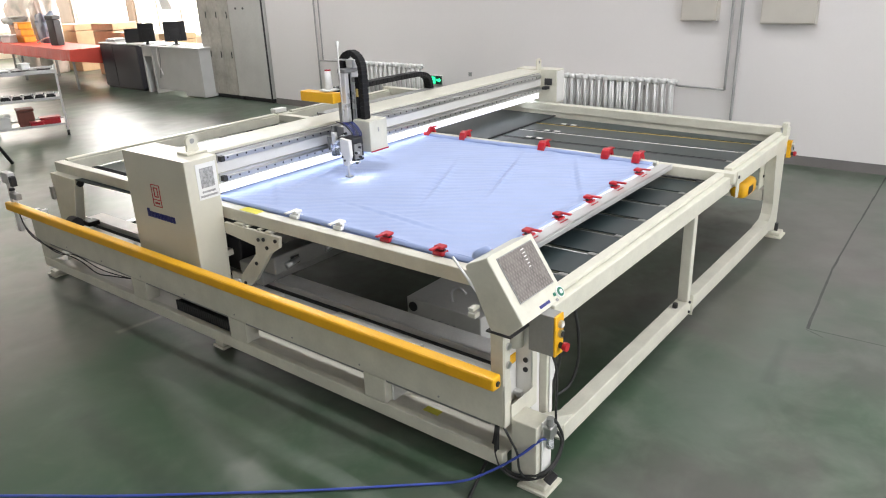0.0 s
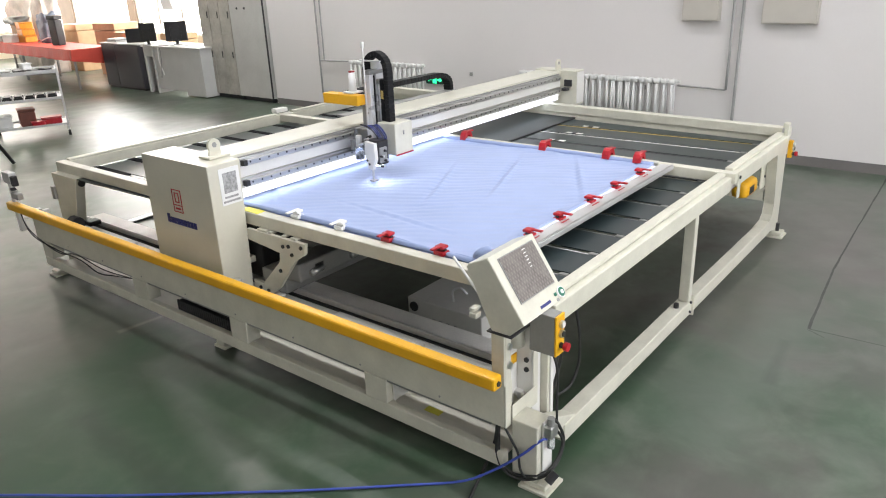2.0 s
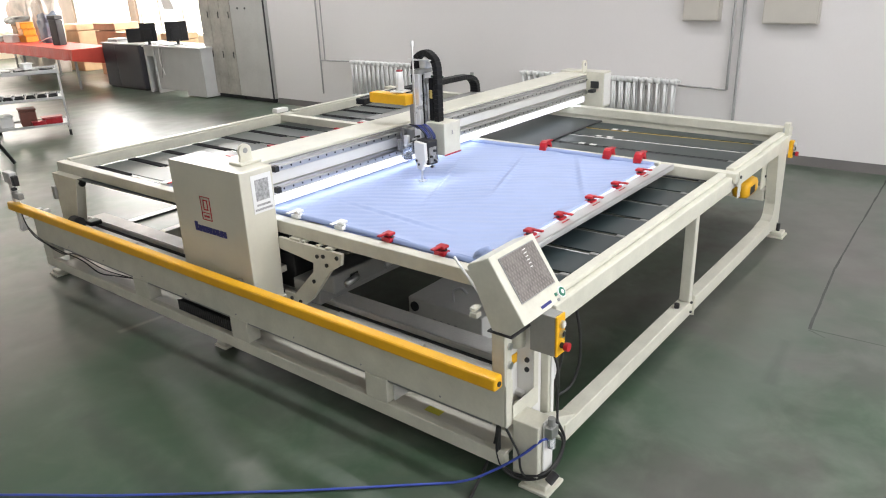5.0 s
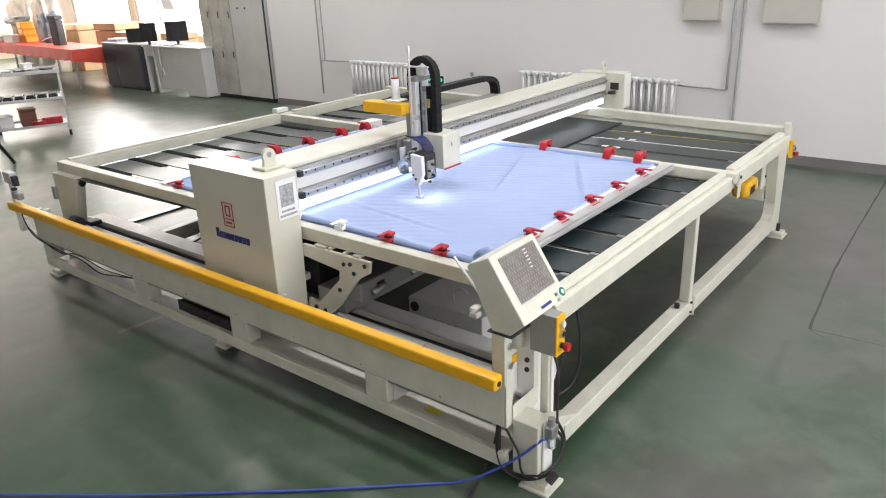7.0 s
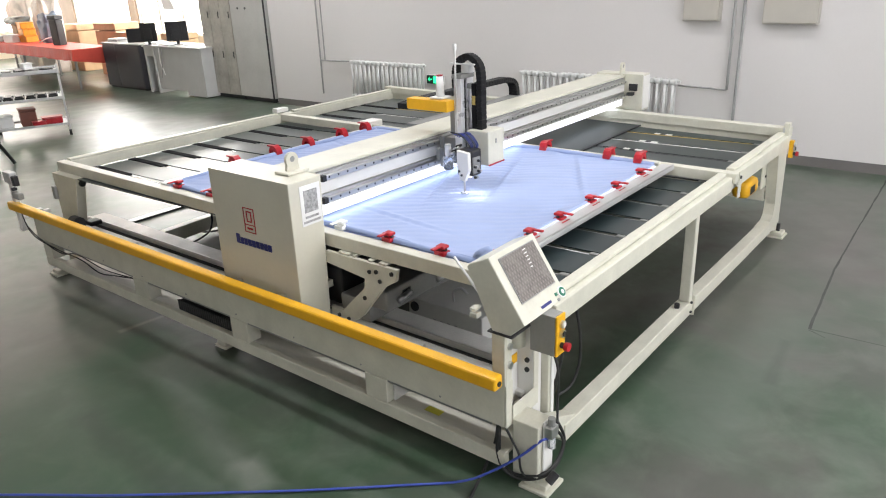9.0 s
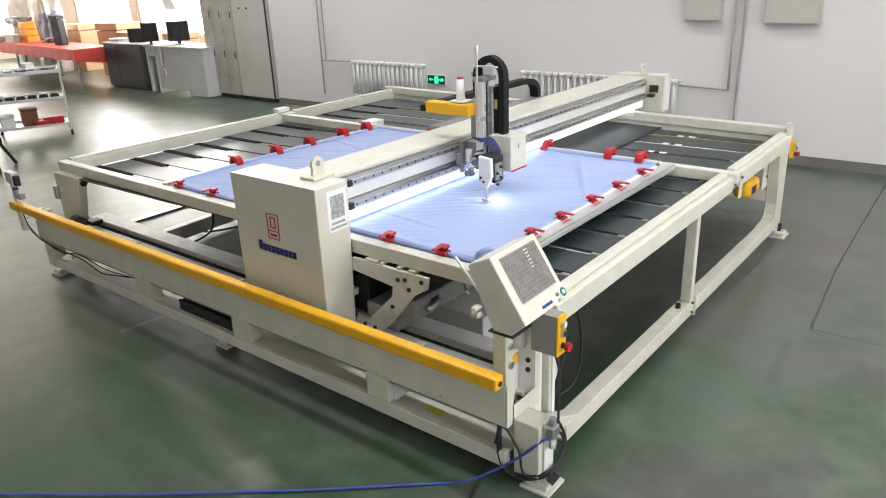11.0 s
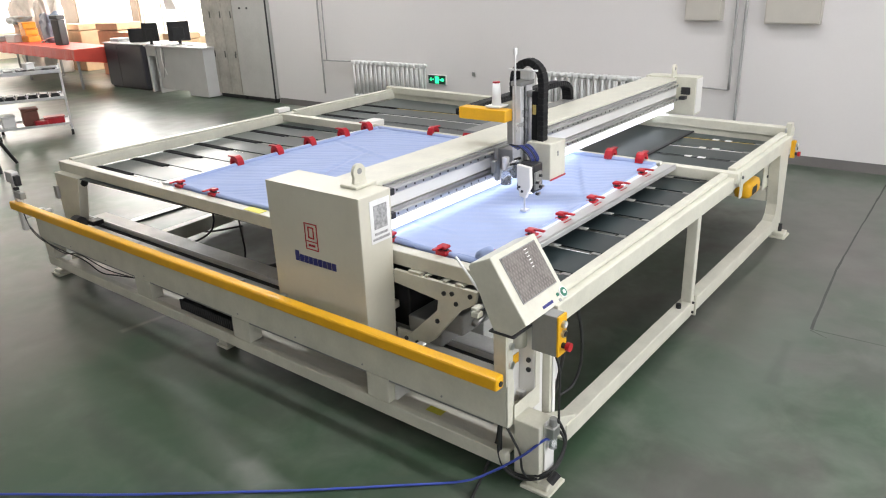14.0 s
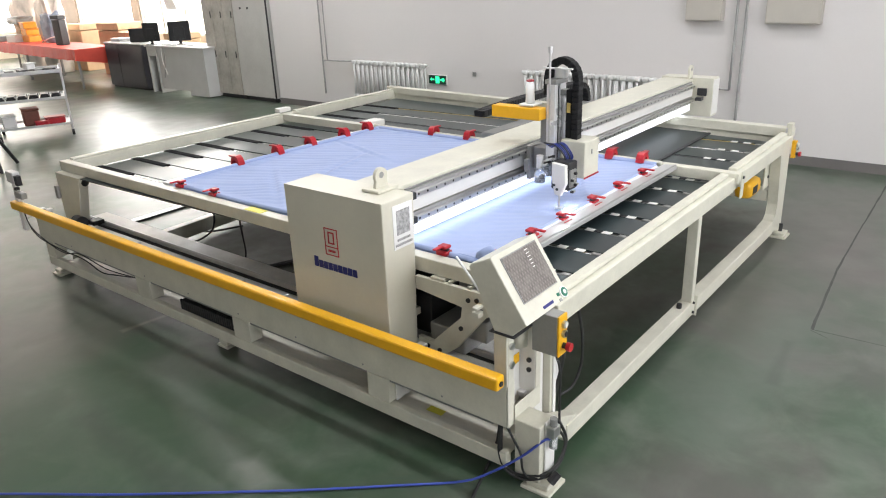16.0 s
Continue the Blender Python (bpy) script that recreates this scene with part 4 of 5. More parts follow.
# ---- control column, panel and buttons ----
cc = thing("control_column", (-0.2, 0.2, 0.3), "cream box column that carries the control panel", "control column")
cx, cy, cz = -0.2, 0.2, 0.3


def cp(name, mat, x0, x1, y0, y1, z0, z1, r=0.004, parent=None):
    return part(name, boxes((x0 - cx, x1 - cx, y0 - cy, y1 - cy, z0 - cz, z1 - cz), r=r), mat, parent or cc)


cp("front_plate", CREAM, -0.19, -0.178, 0.205, 0.275, 0.556, 0.825)
cp("side_post", CREAM, -0.178, -0.130, 0.205, 0.216, 0.325, 0.825)
cp("side_sill", CREAM, -0.129, 0.10, 0.200, 0.204, 0.325, 0.43)
cp("side_stile", CREAM, 0.056, 0.10, 0.200, 0.204, 0.431, 0.80)
part("round_neck", rod(bmesh.new(), (-0.02 - cx, 0.25 - cy, 0.69 - cz), (-0.02 - cx, 0.25 - cy, 0.825 - cz), 0.042, 18), CREAM, cc, smooth=True)
cp("inner_plate", WHITEP, -0.15, 0.053, 0.29, 0.30, 0.33, 0.82)
cp("floor_plate", CREAM, -0.15, 0.053, 0.216, 0.289, 0.33, 0.345)
cp("top_plate", DARK, -0.205, 0.03, 0.155, 0.29, 0.826, 0.834, 0.002)
cp("warning_label", YELLOW, -0.06, 0.04, 0.284, 0.289, 0.56, 0.61, 0.001)
for z in (0.755, 0.66):
    part("latch", rod(bmesh.new(), (-0.153 - cx, 0.204 - cy, z - cz), (-0.153 - cx, 0.194 - cy, z - cz), 0.017, 14), STEEL, cc)
for z in (0.577, 0.524):
    part("knob", rod(bmesh.new(), (0.054 - cx, 0.236 - cy, z - cz), (0.046 - cx, 0.236 - cy, z - cz), 0.013, 10), BLACK, cc)

PAN = thing("operator_console", (-0.1, 0.19, 0.835), "cream slanted operator console with a grey touch screen", "console")


def panel_point(x, y, z):
    return (x + 0.1, y - 0.19, z - 0.835)


bm = bmesh.new()
prof = [(0.281, 1.184), (0.094, 0.908), (0.17, 0.836), (0.265, 0.836), (0.398, 1.118), (0.385, 1.135)]
prism(bm, [(y - 0.19, z - 0.835) for y, z in prof], "x", -0.1, 0.27, 0.006)
part("housing", bm, CREAM, PAN)
n_ = Vector((0, -0.276, 0.187)).normalized()
up_ = Vector((0, 0.187, 0.276)).normalized()
org = Vector(panel_point(-0.2, 0.094, 0.908))


def on_panel(name, a0, a1, b0, b1, h0, h1, mat, r=0.002, parent=None):
    bm = bmesh.new()
    rot = Matrix(((1, 0, 0), (0, up_.y, n_.y), (0, up_.z, n_.z))).to_4x4()
    box(bm, a0, a1, b0, b1, h0, h1, r=r, m=Matrix.Translation(org) @ rot)
    return part(name, bm, mat, parent or PAN)


bezel = on_panel("screen_bezel", 0.050, 0.338, 0.084, 0.309, 0.0005, 0.004, GREYM)
sc = on_panel("screen", 0.056, 0.332, 0.089, 0.304, 0.0042, 0.006, SCREEN, parent=bezel)
sc["label"] = "grey touch screen with rows of icons"
for i in range(6):
    on_panel("screen_bar", 0.226, 0.252 - 0.002 * i, 0.288 - 0.017 * i, 0.292 - 0.017 * i, 0.0062, 0.007, WHITEP, 0, bezel)
on_panel("maker_plate", 0.159, 0.245, 0.016, 0.030, 0.0005, 0.002, NAVY, 0)
KEYG = material("key_green", (0.02, 0.16, 0.10), 0.4)
on_panel("key", 0.288, 0.308, 0.028, 0.044, 0.0005, 0.005, KEYG)
on_panel("key", 0.288, 0.308, 0.0, 0.016, 0.0005, 0.005, GREYM)
c_ = org + Vector((0.343, 0, 0)) + up_ * 0.032
dial = part("jog_dial", rod(bmesh.new(), c_ + n_ * 0.0005, c_ + n_ * 0.006, 0.028, 20), PAPER, PAN)
part("jog_ring", rod(bmesh.new(), c_ + n_ * 0.0062, c_ + n_ * 0.009, 0.022, 20), KEYG, dial)
part("jog_button", rod(bmesh.new(), c_ + n_ * 0.0092, c_ + n_ * 0.012, 0.010, 14), PAPER, dial)
part("stylus", rod(bmesh.new(), panel_point(-0.22, 0.45, 1.16), panel_point(-0.19, 0.33, 0.99), 0.006, 8), PAPER, PAN)
bm = boxes((-0.14, -0.10, 0.13, 0.17, 0.06, 0.085), (-0.15, -0.1, 0.13, 0.16, 0.10, 0.115), r=0.004)
part("hinge_bracket", bm, CREAM, PAN)


def button_box(loc, size):
    w, d, h = size
    t = thing("button_box", loc, "yellow-faced push-button box with red emergency stop", "button box", "push-button boxes")
    part("housing", boxes((0, w, 0.012, d, 0, h), r=0.004), GREYM if w > 0.06 else YELLOW, t)
    part("front", boxes((0.0, w, 0.0, 0.011, 0, h), r=0.004), YELLOW, t)
    for k, z in enumerate((0.78, 0.55)):
        pb = part("push_button", rod(bmesh.new(), (w / 2, -0.001, h * z), (w / 2, -0.014, h * z), 0.019, 14), STEEL, t)
        part("button_cap", rod(bmesh.new(), (w / 2, -0.0142, h * z), (w / 2, -0.018, h * z), 0.013, 12), (WHITEP, BLACK)[k], pb)
    stem = part("stop_stem", rod(bmesh.new(), (w / 2, -0.001, h * 0.25), (w / 2, -0.022, h * 0.25), 0.014, 12), BLACK, t)
    part("stop_button", rod(bmesh.new(), (w / 2, -0.0222, h * 0.25), (w / 2, -0.042, h * 0.25), 0.021, 16), RED, stem)
    return t


button_box((-0.05, 0.02, 0.705), (0.075, 0.14, 0.20))
button_box((4.05, 0.04, 0.72), (0.045, 0.035, 0.15))
t = thing("drive_motor", (3.36, 0.18, 0.50), "yellow round-ended drive motor housing under the table", "motor")
bm = bmesh.new()
box(bm, 0, 0.30, 0, 0.14, 0, 0.14, r=0.04)
part("housing", bm, YELLOW, t, smooth=True)
part("opening", boxes((0.05, 0.17, -0.003, -0.001, 0.035, 0.10), r=0.0), BLACK, t)
part("mount", boxes((0.2, 0.45, 0.145, 0.165, 0.02, 0.30), r=0.004), CREAM, t)

# white cabinet standing on the floor under the table
t = thing("control_cabinet", (0.78, 1.02, 0.0), "grey metal controller cabinet under the table", "controller cabinet")
part("body", boxes((0, 0.55, 0, 0.62, 0.03, 0.27), r=0.008), LOCK, t)
part("vent_disc", rod(bmesh.new(), (-0.001, 0.56, 0.21), (-0.01, 0.56, 0.21), 0.035, 16), BLACK, t)
for i in range(4):
    part("vent_slot", boxes((-0.004, -0.001, 0.2 + 0.06 * i, 0.225 + 0.06 * i, 0.05, 0.16), r=0.001), GREYM, t)
part("foot", boxes((0.03, 0.5, 0.03, 0.59, 0.0, 0.029), r=0.004), BLACK, t)
part("top_hook", tube(bmesh.new(), [(0.1, 0.3, 0.271), (0.1, 0.3, 0.35), (0.13, 0.26, 0.37), (0.15, 0.22, 0.33)], 0.008), STEEL, t)

# ---- hoses and cables ----


def cable(name, pts, r, mat, label, cat="cable", per=8):
    ob = part(name, tube(bmesh.new(), pts, r, 8, per), mat, smooth=True)
    return tagged(ob, label, cat)


cable("air_hose", [(-0.085, 0.035, 0.285), (-0.12, 0.05, 0.29), (-0.16, 0.14, 0.19), (-0.22, 0.28, 0.07), (-0.30, 0.40, 0.012), (-0.5, 0.634, 0.01), (-0.765, 0.951, 0.01), (-1.02, 1.276, 0.01), (-1.359, 1.718, 0.01), (-1.70, 2.20, 0.01), (-2.3, 3.0, 0.01)], 0.0065, BLUEHOSE, "blue air hose lying along the floor", "hose")
cable("power_cable", [(-0.165, 0.262, 0.33), (-0.17, 0.258, 0.27), (-0.172, 0.263, 0.166), (-0.17, 0.225, 0.08), (-0.15, 0.141, 0.05), (-0.11, 0.04, 0.085), (0.006, 0.03, 0.10), (0.064, 0.03, 0.19), (0.02, 0.032, 0.30), (-0.02, 0.043, 0.36)], 0.008, RUBBER, "black cable looped round the foot")
cable("power_cable", [(-0.15, 0.262, 0.325), (-0.155, 0.262, 0.20), (-0.158, 0.25, 0.11), (-0.148, 0.17, 0.062), (-0.12, 0.045, 0.10), (-0.01, 0.028, 0.12), (0.045, 0.026, 0.19), (0.01, 0.03, 0.27), (-0.03, 0.04, 0.30)], 0.007, RUBBER, "black cable looped round the foot")
cable("power_cable", [(-0.17, 0.216, 0.325), (-0.165, 0.18, 0.26), (-0.16, 0.15, 0.20), (-0.152, 0.14, 0.10), (-0.14, 0.10, 0.068), (-0.09, 0.04, 0.10)], 0.006, RUBBER, "thin black cable beside the foot")
cable("power_cable", [(-0.15, 0.27, 0.33), (-0.13, 0.30, 0.2), (-0.10, 0.35, 0.08), (-0.19, 0.344, 0.012), (-0.348, 0.294, 0.011), (-0.6, 0.2, 0.011), (-1.0, 0.05, 0.011)], 0.008, RUBBER, "black cable trailing on the floor")
cable("control_cable", [(0.01, 0.08, 0.71), (0.012, 0.045, 0.6), (0.012, 0.043, 0.4), (0.02, 0.043, 0.25)], 0.006, RUBBER, "thin black cable down the post")
cable("control_cable", [(0.05, 0.1, 0.80), (0.16, 0.1, 0.7), (0.2, 0.16, 0.4), (0.16, 0.2, 0.22), (0.3, 0.3, 0.05), (0.8, 0.8, 0.012)], 0.009, RUBBER, "black cable hanging under the table")
cable("control_cable", [(-0.24, 5.12, 0.72), (-0.22, 5.08, 0.45), (-0.19, 4.85, 0.31), (-0.18, 4.6, 0.27), (-0.17, 4.35, 0.31), (-0.165, 3.95, 0.27), (-0.12, 3.6, 0.26)], 0.0045, RUBBER, "thin black wire looping below the beam")
cable("control_cable", [(-0.24, 5.11, 0.70), (-0.23, 5.0, 0.40), (-0.19, 4.7, 0.30), (-0.175, 4.3, 0.28), (-0.165, 4.05, 0.22), (-0.16, 3.8, 0.25), (-0.12, 3.55, 0.27)], 0.005, RUBBER, "thin black wire looping below the beam")
cable("floor_cable", [(0.45, 4.0, 0.012), (0.65, 3.9, 0.012), (0.85, 3.75, 0.02), (0.8, 3.55, 0.012), (1.1, 3.4, 0.012), (1.6, 3.2, 0.012)], 0.011, RUBBER, "black cable curled on the floor")
cable("floor_cable", [(0.85, 3.62, 0.83), (0.86, 3.6, 0.4), (0.84, 3.58, 0.08), (0.7, 3.75, 0.012), (0.55, 3.7, 0.012), (0.75, 3.5, 0.012), (1.3, 3.3, 0.012)], 0.008, RUBBER, "black cable hanging to the floor")
cable("control_cable", [(0.339, 0.13, 0.759), (0.405, 0.14, 0.596), (0.45, 0.16, 0.403), (0.408, 0.18, 0.279), (0.295, 0.2, 0.262)], 0.008, RUBBER, "black cable drooping below the console")
cable("floor_cable", [(0.902, 4.034, 0.42), (1.013, 4.227, 0.25), (1.107, 4.467, 0.08), (0.978, 4.546, 0.012), (0.842, 4.647, 0.012), (0.989, 4.819, 0.012), (1.182, 4.85, 0.012), (1.208, 4.625, 0.03), (1.526, 4.528, 0.012)], 0.009, RUBBER, "black cable curled on the floor under the table")
t = thing("air_regulator", (-0.075, 0.047, 0.30), "small silver air regulator on the machine's foot", "air regulator")
part("body", boxes((-0.03, 0.03, -0.045, 0, 0.0, 0.06), r=0.006), STEEL, t)
part("knob", rod(bmesh.new(), (0, -0.024, 0.061), (0, -0.024, 0.10), 0.018, 12), GREYM, t)
part("bowl", rod(bmesh.new(), (0, -0.024, -0.001), (0, -0.024, -0.06), 0.02, 12), GLASS, t)
part("plug", rod(bmesh.new(), (-0.05, -0.04, -0.225), (-0.01, -0.06, -0.185), 0.022, 10), BLACK, t)

t = thing("cable_cover", (0.55, 5.66, 0.0), "dark-edged steel cable cover lying on the floor", "cable cover", turn=1.5)
part("channel", boxes((0, 1.9, -0.045, 0.045, 0.0, 0.022), r=0.006), ALU, t)
for y in (-0.062, 0.046):
    part("rubber_edge", boxes((0, 1.9, y, y + 0.016, 0.0, 0.016), r=0.004), RUBBER, t)

# ---- lockers, desks and clutter at the hall's far end ----


def locker(y0, y1, mat, worn):
    t = thing("locker", (6.66, (y0 + y1) / 2, 0), "tall light grey steel cabinet on dark feet" if not worn else "tall stained grey steel locker with small doors", "locker", "lockers by the wall")
    w, h = (y1 - y0) / 2, 2.1
    part("body", boxes((0.02, 0.46, -w, w, 0.08, h), r=0.006), mat, t)
    part("plinth", boxes((0.05, 0.44, -w + 0.02, w - 0.02, 0.0, 0.079), r=0.004), DARK, t)
    if worn:
        n = 3
        for c in range(n):
            for k, (a, b) in enumerate(((0.09, 1.30), (1.31, 2.08))):
                d0, d1 = -w + 2 * w * c / n + 0.008, -w + 2 * w * (c + 1) / n - 0.008
                d = part("door", boxes((0.0, 0.018, d0, d1, a, b), r=0.003), mat, t)
                part("handle", boxes((-0.014, -0.001, d0 + 0.04, d0 + 0.06, b - 0.47, b - 0.34), r=0.003), BLACK, d)
    else:
        part("side_trim", boxes((0.0, 0.018, -w, -w + 0.035, 0.08, h), r=0.002), BLACK, t)
        part("front_panel", boxes((0.0, 0.018, -w + 0.04, w, 0.085, h - 0.005), r=0.003), mat, t)
        for y in (0.05, 0.28):
            part("lock", rod(bmesh.new(), (-0.001, y, 1.80), (-0.012, y, 1.80), 0.022, 10), BLACK, t)
        for y in (-w + 0.06, w - 0.06):
            part("castor", rod(bmesh.new(), (0.03, y - 0.02, 0.04), (0.03, y + 0.02, 0.04), 0.035, 10), BLACK, t)
    return t


locker(10.2, 11.24, LOCK, False)
locker(11.26, 12.30, LOCKD, True)


def desk():
    t = thing("computer_desk", (6.40, 13.1, 0), "light grey steel computer desk with a side shelf opening", "desk")
    part("top", boxes((-0.05, 0.75, -1.08, 1.16, 1.0, 1.035), r=0.006), DESKW, t)
    part("modesty_panel", boxes((0.0, 0.03, -0.35, 0.72, 0.10, 0.999), r=0.004), DESKW, t)
    part("pedestal", boxes((-0.02, 0.70, -1.05, -0.36, 0.02, 0.999), r=0.006), DESKW, t)
    part("side_frame", boxes((-0.02, 0.7, 1.06, 1.12, 0.0, 0.999), r=0.004), DESKW, t)
    part("shelf_side", boxes((-0.02, 0.7, 0.73, 0.78, 0.0, 0.999), r=0.004), DESKW, t)
    part("shelf_top", boxes((-0.018, 0.7, 0.781, 1.059, 0.80, 0.995), r=0.004), DESKW, t)
    # near-black board that paints the shade inside the shelf opening
    part("shelf_shade_back", boxes((0.30, 0.33, 0.781, 1.059, 0.0, 0.799), r=0.004), DARK, t)
    part("cable", tube(bmesh.new(), [(-0.03, 0.42, 1.0), (-0.04, 0.40, 0.8), (-0.035, 0.46, 0.55), (-0.03, 0.52, 0.35)], 0.012), GREYM, t)
    part("cable", tube(bmesh.new(), [(-0.03, 0.5, 1.0), (-0.04, 0.5, 0.7), (-0.035, 0.42, 0.5), (-0.03, 0.4, 0.42)], 0.010), PAPER, t)


desk()


def monitor(x, y, z, w, h, turn, label):
    t = thing("monitor", (x, y, z), label, "monitor", "monitors on the desks", turn)
    part("screen_back", boxes((-0.03, 0.0, -w / 2, w / 2, 0.07, 0.07 + h), r=0.01), BLACK, t)
    part("back_hump", boxes((-0.06, -0.031, -w / 4, w / 4, 0.11, 0.05 + h * 0.75), r=0.012), BLACK, t)
    part("panel", boxes((0.001, 0.006, -w / 2 + 0.015, w / 2 - 0.015, 0.085, 0.055 + h), r=0.002), SCREEN, t)
    part("neck", boxes((-0.045, -0.015, -0.035, 0.035, 0.012, 0.12), r=0.004), BLACK, t)
    part("base", boxes((-0.12, 0.08, -0.11, 0.11, 0.0, 0.012), r=0.004), BLACK, t)


monitor(6.80, 13.46, 1.036, 0.47, 0.42, 46, "black flat monitor seen from behind on the desk")
monitor(6.48, 14.06, 1.036, 0.40, 0.40, 26, "black flat monitor turned sideways on the desk")
t = thing("laptop", (6.66, 14.95, 1.05), "open black laptop on the dark desk", "laptop", "", 45)
part("lid", boxes((-0.012, 0.0, -0.2, 0.2, 0.01, 0.30), r=0.004), BLACK, t)
part("keyboard_base", boxes((0.0, 0.26, -0.2, 0.2, 0.0, 0.018), r=0.004), BLACK, t)
t = thing("paper_stack", (6.62, 12.65, 1.036), "loose white papers on the desk", "papers")
for i in range(4):
    part("sheet", boxes((-0.1 + 0.02 * i, 0.12 + 0.01 * i, -0.25 + 0.12 * i, -0.02 + 0.12 * i, 0.006 * i, 0.006 * i + 0.005), r=0.0), PAPER, t)
t = thing("keyboard", (6.55, 13.55, 1.036), "pale keyboard on the desk", "keyboard")
part("body", boxes((-0.08, 0.08, -0.2, 0.2, 0, 0.025), r=0.005), PAPER, t)

DKGREY = material("dark_cabinet", (0.035, 0.033, 0.042), 0.5, var=0.15, scale=3)
t = thing("dark_desk", (6.38, 15.2, 0), "dark grey low cabinet desk", "desk")
part("body", boxes((0.0, 0.75, -0.78, 0.85, 0.05, 1.02), r=0.006), DKGREY, t)
part("top", boxes((-0.02, 0.78, -0.80, 0.87, 1.021, 1.048), r=0.005), DESKW, t)
part("door", boxes((-0.012, -0.001, 0.28, 0.83, 0.07, 1.0), r=0.003), DKGREY, t)
part("door", boxes((-0.012, -0.001, -0.76, 0.26, 0.07, 1.0), r=0.003), DKGREY, t)
part("plinth", boxes((0.04, 0.7, -0.75, 0.82, 0.0, 0.049), r=0.003), DARK, t)
t = thing("folder_pile", (6.6, 15.8, 1.05), "low pile of grey folders", "folders")
for i in range(3):
    part("folder", boxes((-0.12, 0.2, -0.3 + 0.02 * i, 0.12, 0.026 * i, 0.026 * i + 0.024), r=0.003), (DESKW, GREYM, DESKW)[i], t)

# long bench under a red cover, with goods on it
t = thing("covered_bench", (5.95, 19.6, 0), "long bench draped with a red cover", "bench", turn=-4)
bm = bmesh.new()
nseg = 60
for side in range(1):
    top, low = [], []
    for i in range(nseg + 1):
        y = -3.4 + 6.8 * i / nseg
        f = 0.012 * math.sin(i * 1.3 + 2 * noise.noise(Vector((i * 0.2, 1, 0)))) + 0.02 * noise.noise(Vector((i * 0.4, 0, 0)))
        top.append((bm.verts.new((0.0, y, 0.93)), bm.verts.new((1.0, y, 0.93))))
        low.append((bm.verts.new((-0.03 + f, y, 0.675 + 0.02 * noise.noise(Vector((i * 0.3, 5, 0))))), bm.verts.new((1.03, y, 0.5))))
    for i in range(nseg):
        bm.faces.new((top[i][0], top[i][1], top[i + 1][1], top[i + 1][0]))
        bm.faces.new((low[i][0], top[i][0], top[i + 1][0], low[i + 1][0]))
        bm.faces.new((top[i][1], low[i][1], low[i + 1][1], top[i + 1][1]))
    bm.faces.new((low[0][0], low[0][1], top[0][1], top[0][0]))
    bm.faces.new((low[-1][0], top[-1][0], top[-1][1], low[-1][1]))
part("cover", bm, REDCLOTH, t, smooth=False)
part("bench_top", boxes((0.02, 0.98, -3.38, 3.38, 0.88, 0.925), r=0.004), GREYM, t)
for x in (0.06, 0.90):
    for y in (-3.3, 0.0, 3.25):
        part("leg", boxes((x, x + 0.05, y, y + 0.05, 0, 0.879), r=0.003), GREYM, t)

ORANGE = material("orange_plastic", (0.75, 0.30, 0.02), 0.45, var=0.2, scale=8)
SLATE = material("slate_blue", (0.17, 0.20, 0.26), 0.5, var=0.2, scale=6)
TAN = material("cardboard", (0.48, 0.33, 0.19), 0.75, var=0.12, scale=5)
SKIN = material("pale_cloth", (0.72, 0.66, 0.60), 0.8, var=0.15, scale=6)


def crate(x, y, z, s, mat, label, name="storage_box", cat="box", turn=0):
    t = thing(name, (x, y, z), label, cat, "", turn)
    w, d, h = s
    part("body", boxes((-w / 2, w / 2, -d / 2, d / 2, 0, h * 0.86), r=0.02), mat, t)
    part("lid", boxes((-w / 2 - 0.01, w / 2 + 0.01, -d / 2 - 0.01, d / 2 + 0.01, h * 0.87, h), r=0.012), mat, t)
    return t


def bundle(x, y, z, r, mat, label, seed, name="fabric_bundle", cat="bundle"):
    t = thing(name, (x, y, z), label, cat)
    bm = bmesh.new()
    bmesh.ops.create_icosphere(bm, subdivisions=4, radius=1)
    for v in bm.verts:
        v.co = Vector([math.copysign(abs(q) ** 0.42, q) for q in v.co]) * 0.85
        k = 1 + 0.20 * noise.noise(v.co * 1.4 + Vector((seed, 0, 0))) - 0.22 * abs(noise.noise(v.co * 2.6 + Vector((seed, 3, 0)))) + 0.07 * noise.noise(v.co * 7 + Vector((seed, 5, 0)))
        v.co = Vector((v.co.x * r[0] * k, v.co.y * r[1] * k, max(0.0, (v.co.z + 0.75)) * r[2] * k / 1.2))
    part("roll", bm, mat, t, smooth=True)
    part("tie", boxes((-r[0] * 0.9, r[0] * 0.9, -0.02, 0.02, 0.0, 0.03), r=0.005), PAPER, t)


B = 0.93
crate(6.33, 18.05, B, (0.20, 0.30, 0.72), BLACK, "black computer tower on the red bench", "computer_tower", "computer", 8)
bundle(6.72, 19.3, B, (0.26, 0.34, 0.58), SLATE, "slate-blue bag standing on the bench", 2, "cloth_bag", "bag")
for k in range(3):
    crate(6.55, 20.3 + 0.03 * k, B + 0.175 * k, (0.34, 0.36, 0.17), ORANGE, "orange plastic crate stacked on the bench", "plastic_crate", "crate", 5 - 6 * k)
crate(6.35, 20.75, B, (0.36, 0.44, 0.20), PAPER, "white carton on the bench", turn=8)
crate(6.85, 21.3, B, (0.40, 0.46, 0.44), TAN, "brown carton on the bench", turn=-10)
bundle(6.75, 21.3, B + 0.445, (0.30, 0.48, 0.16), GREYM, "dark grey folded cloth on a carton", 14)
crate(6.25, 21.6, B, (0.35, 0.40, 0.14), GREYM, "flat grey box on the bench", turn=12)
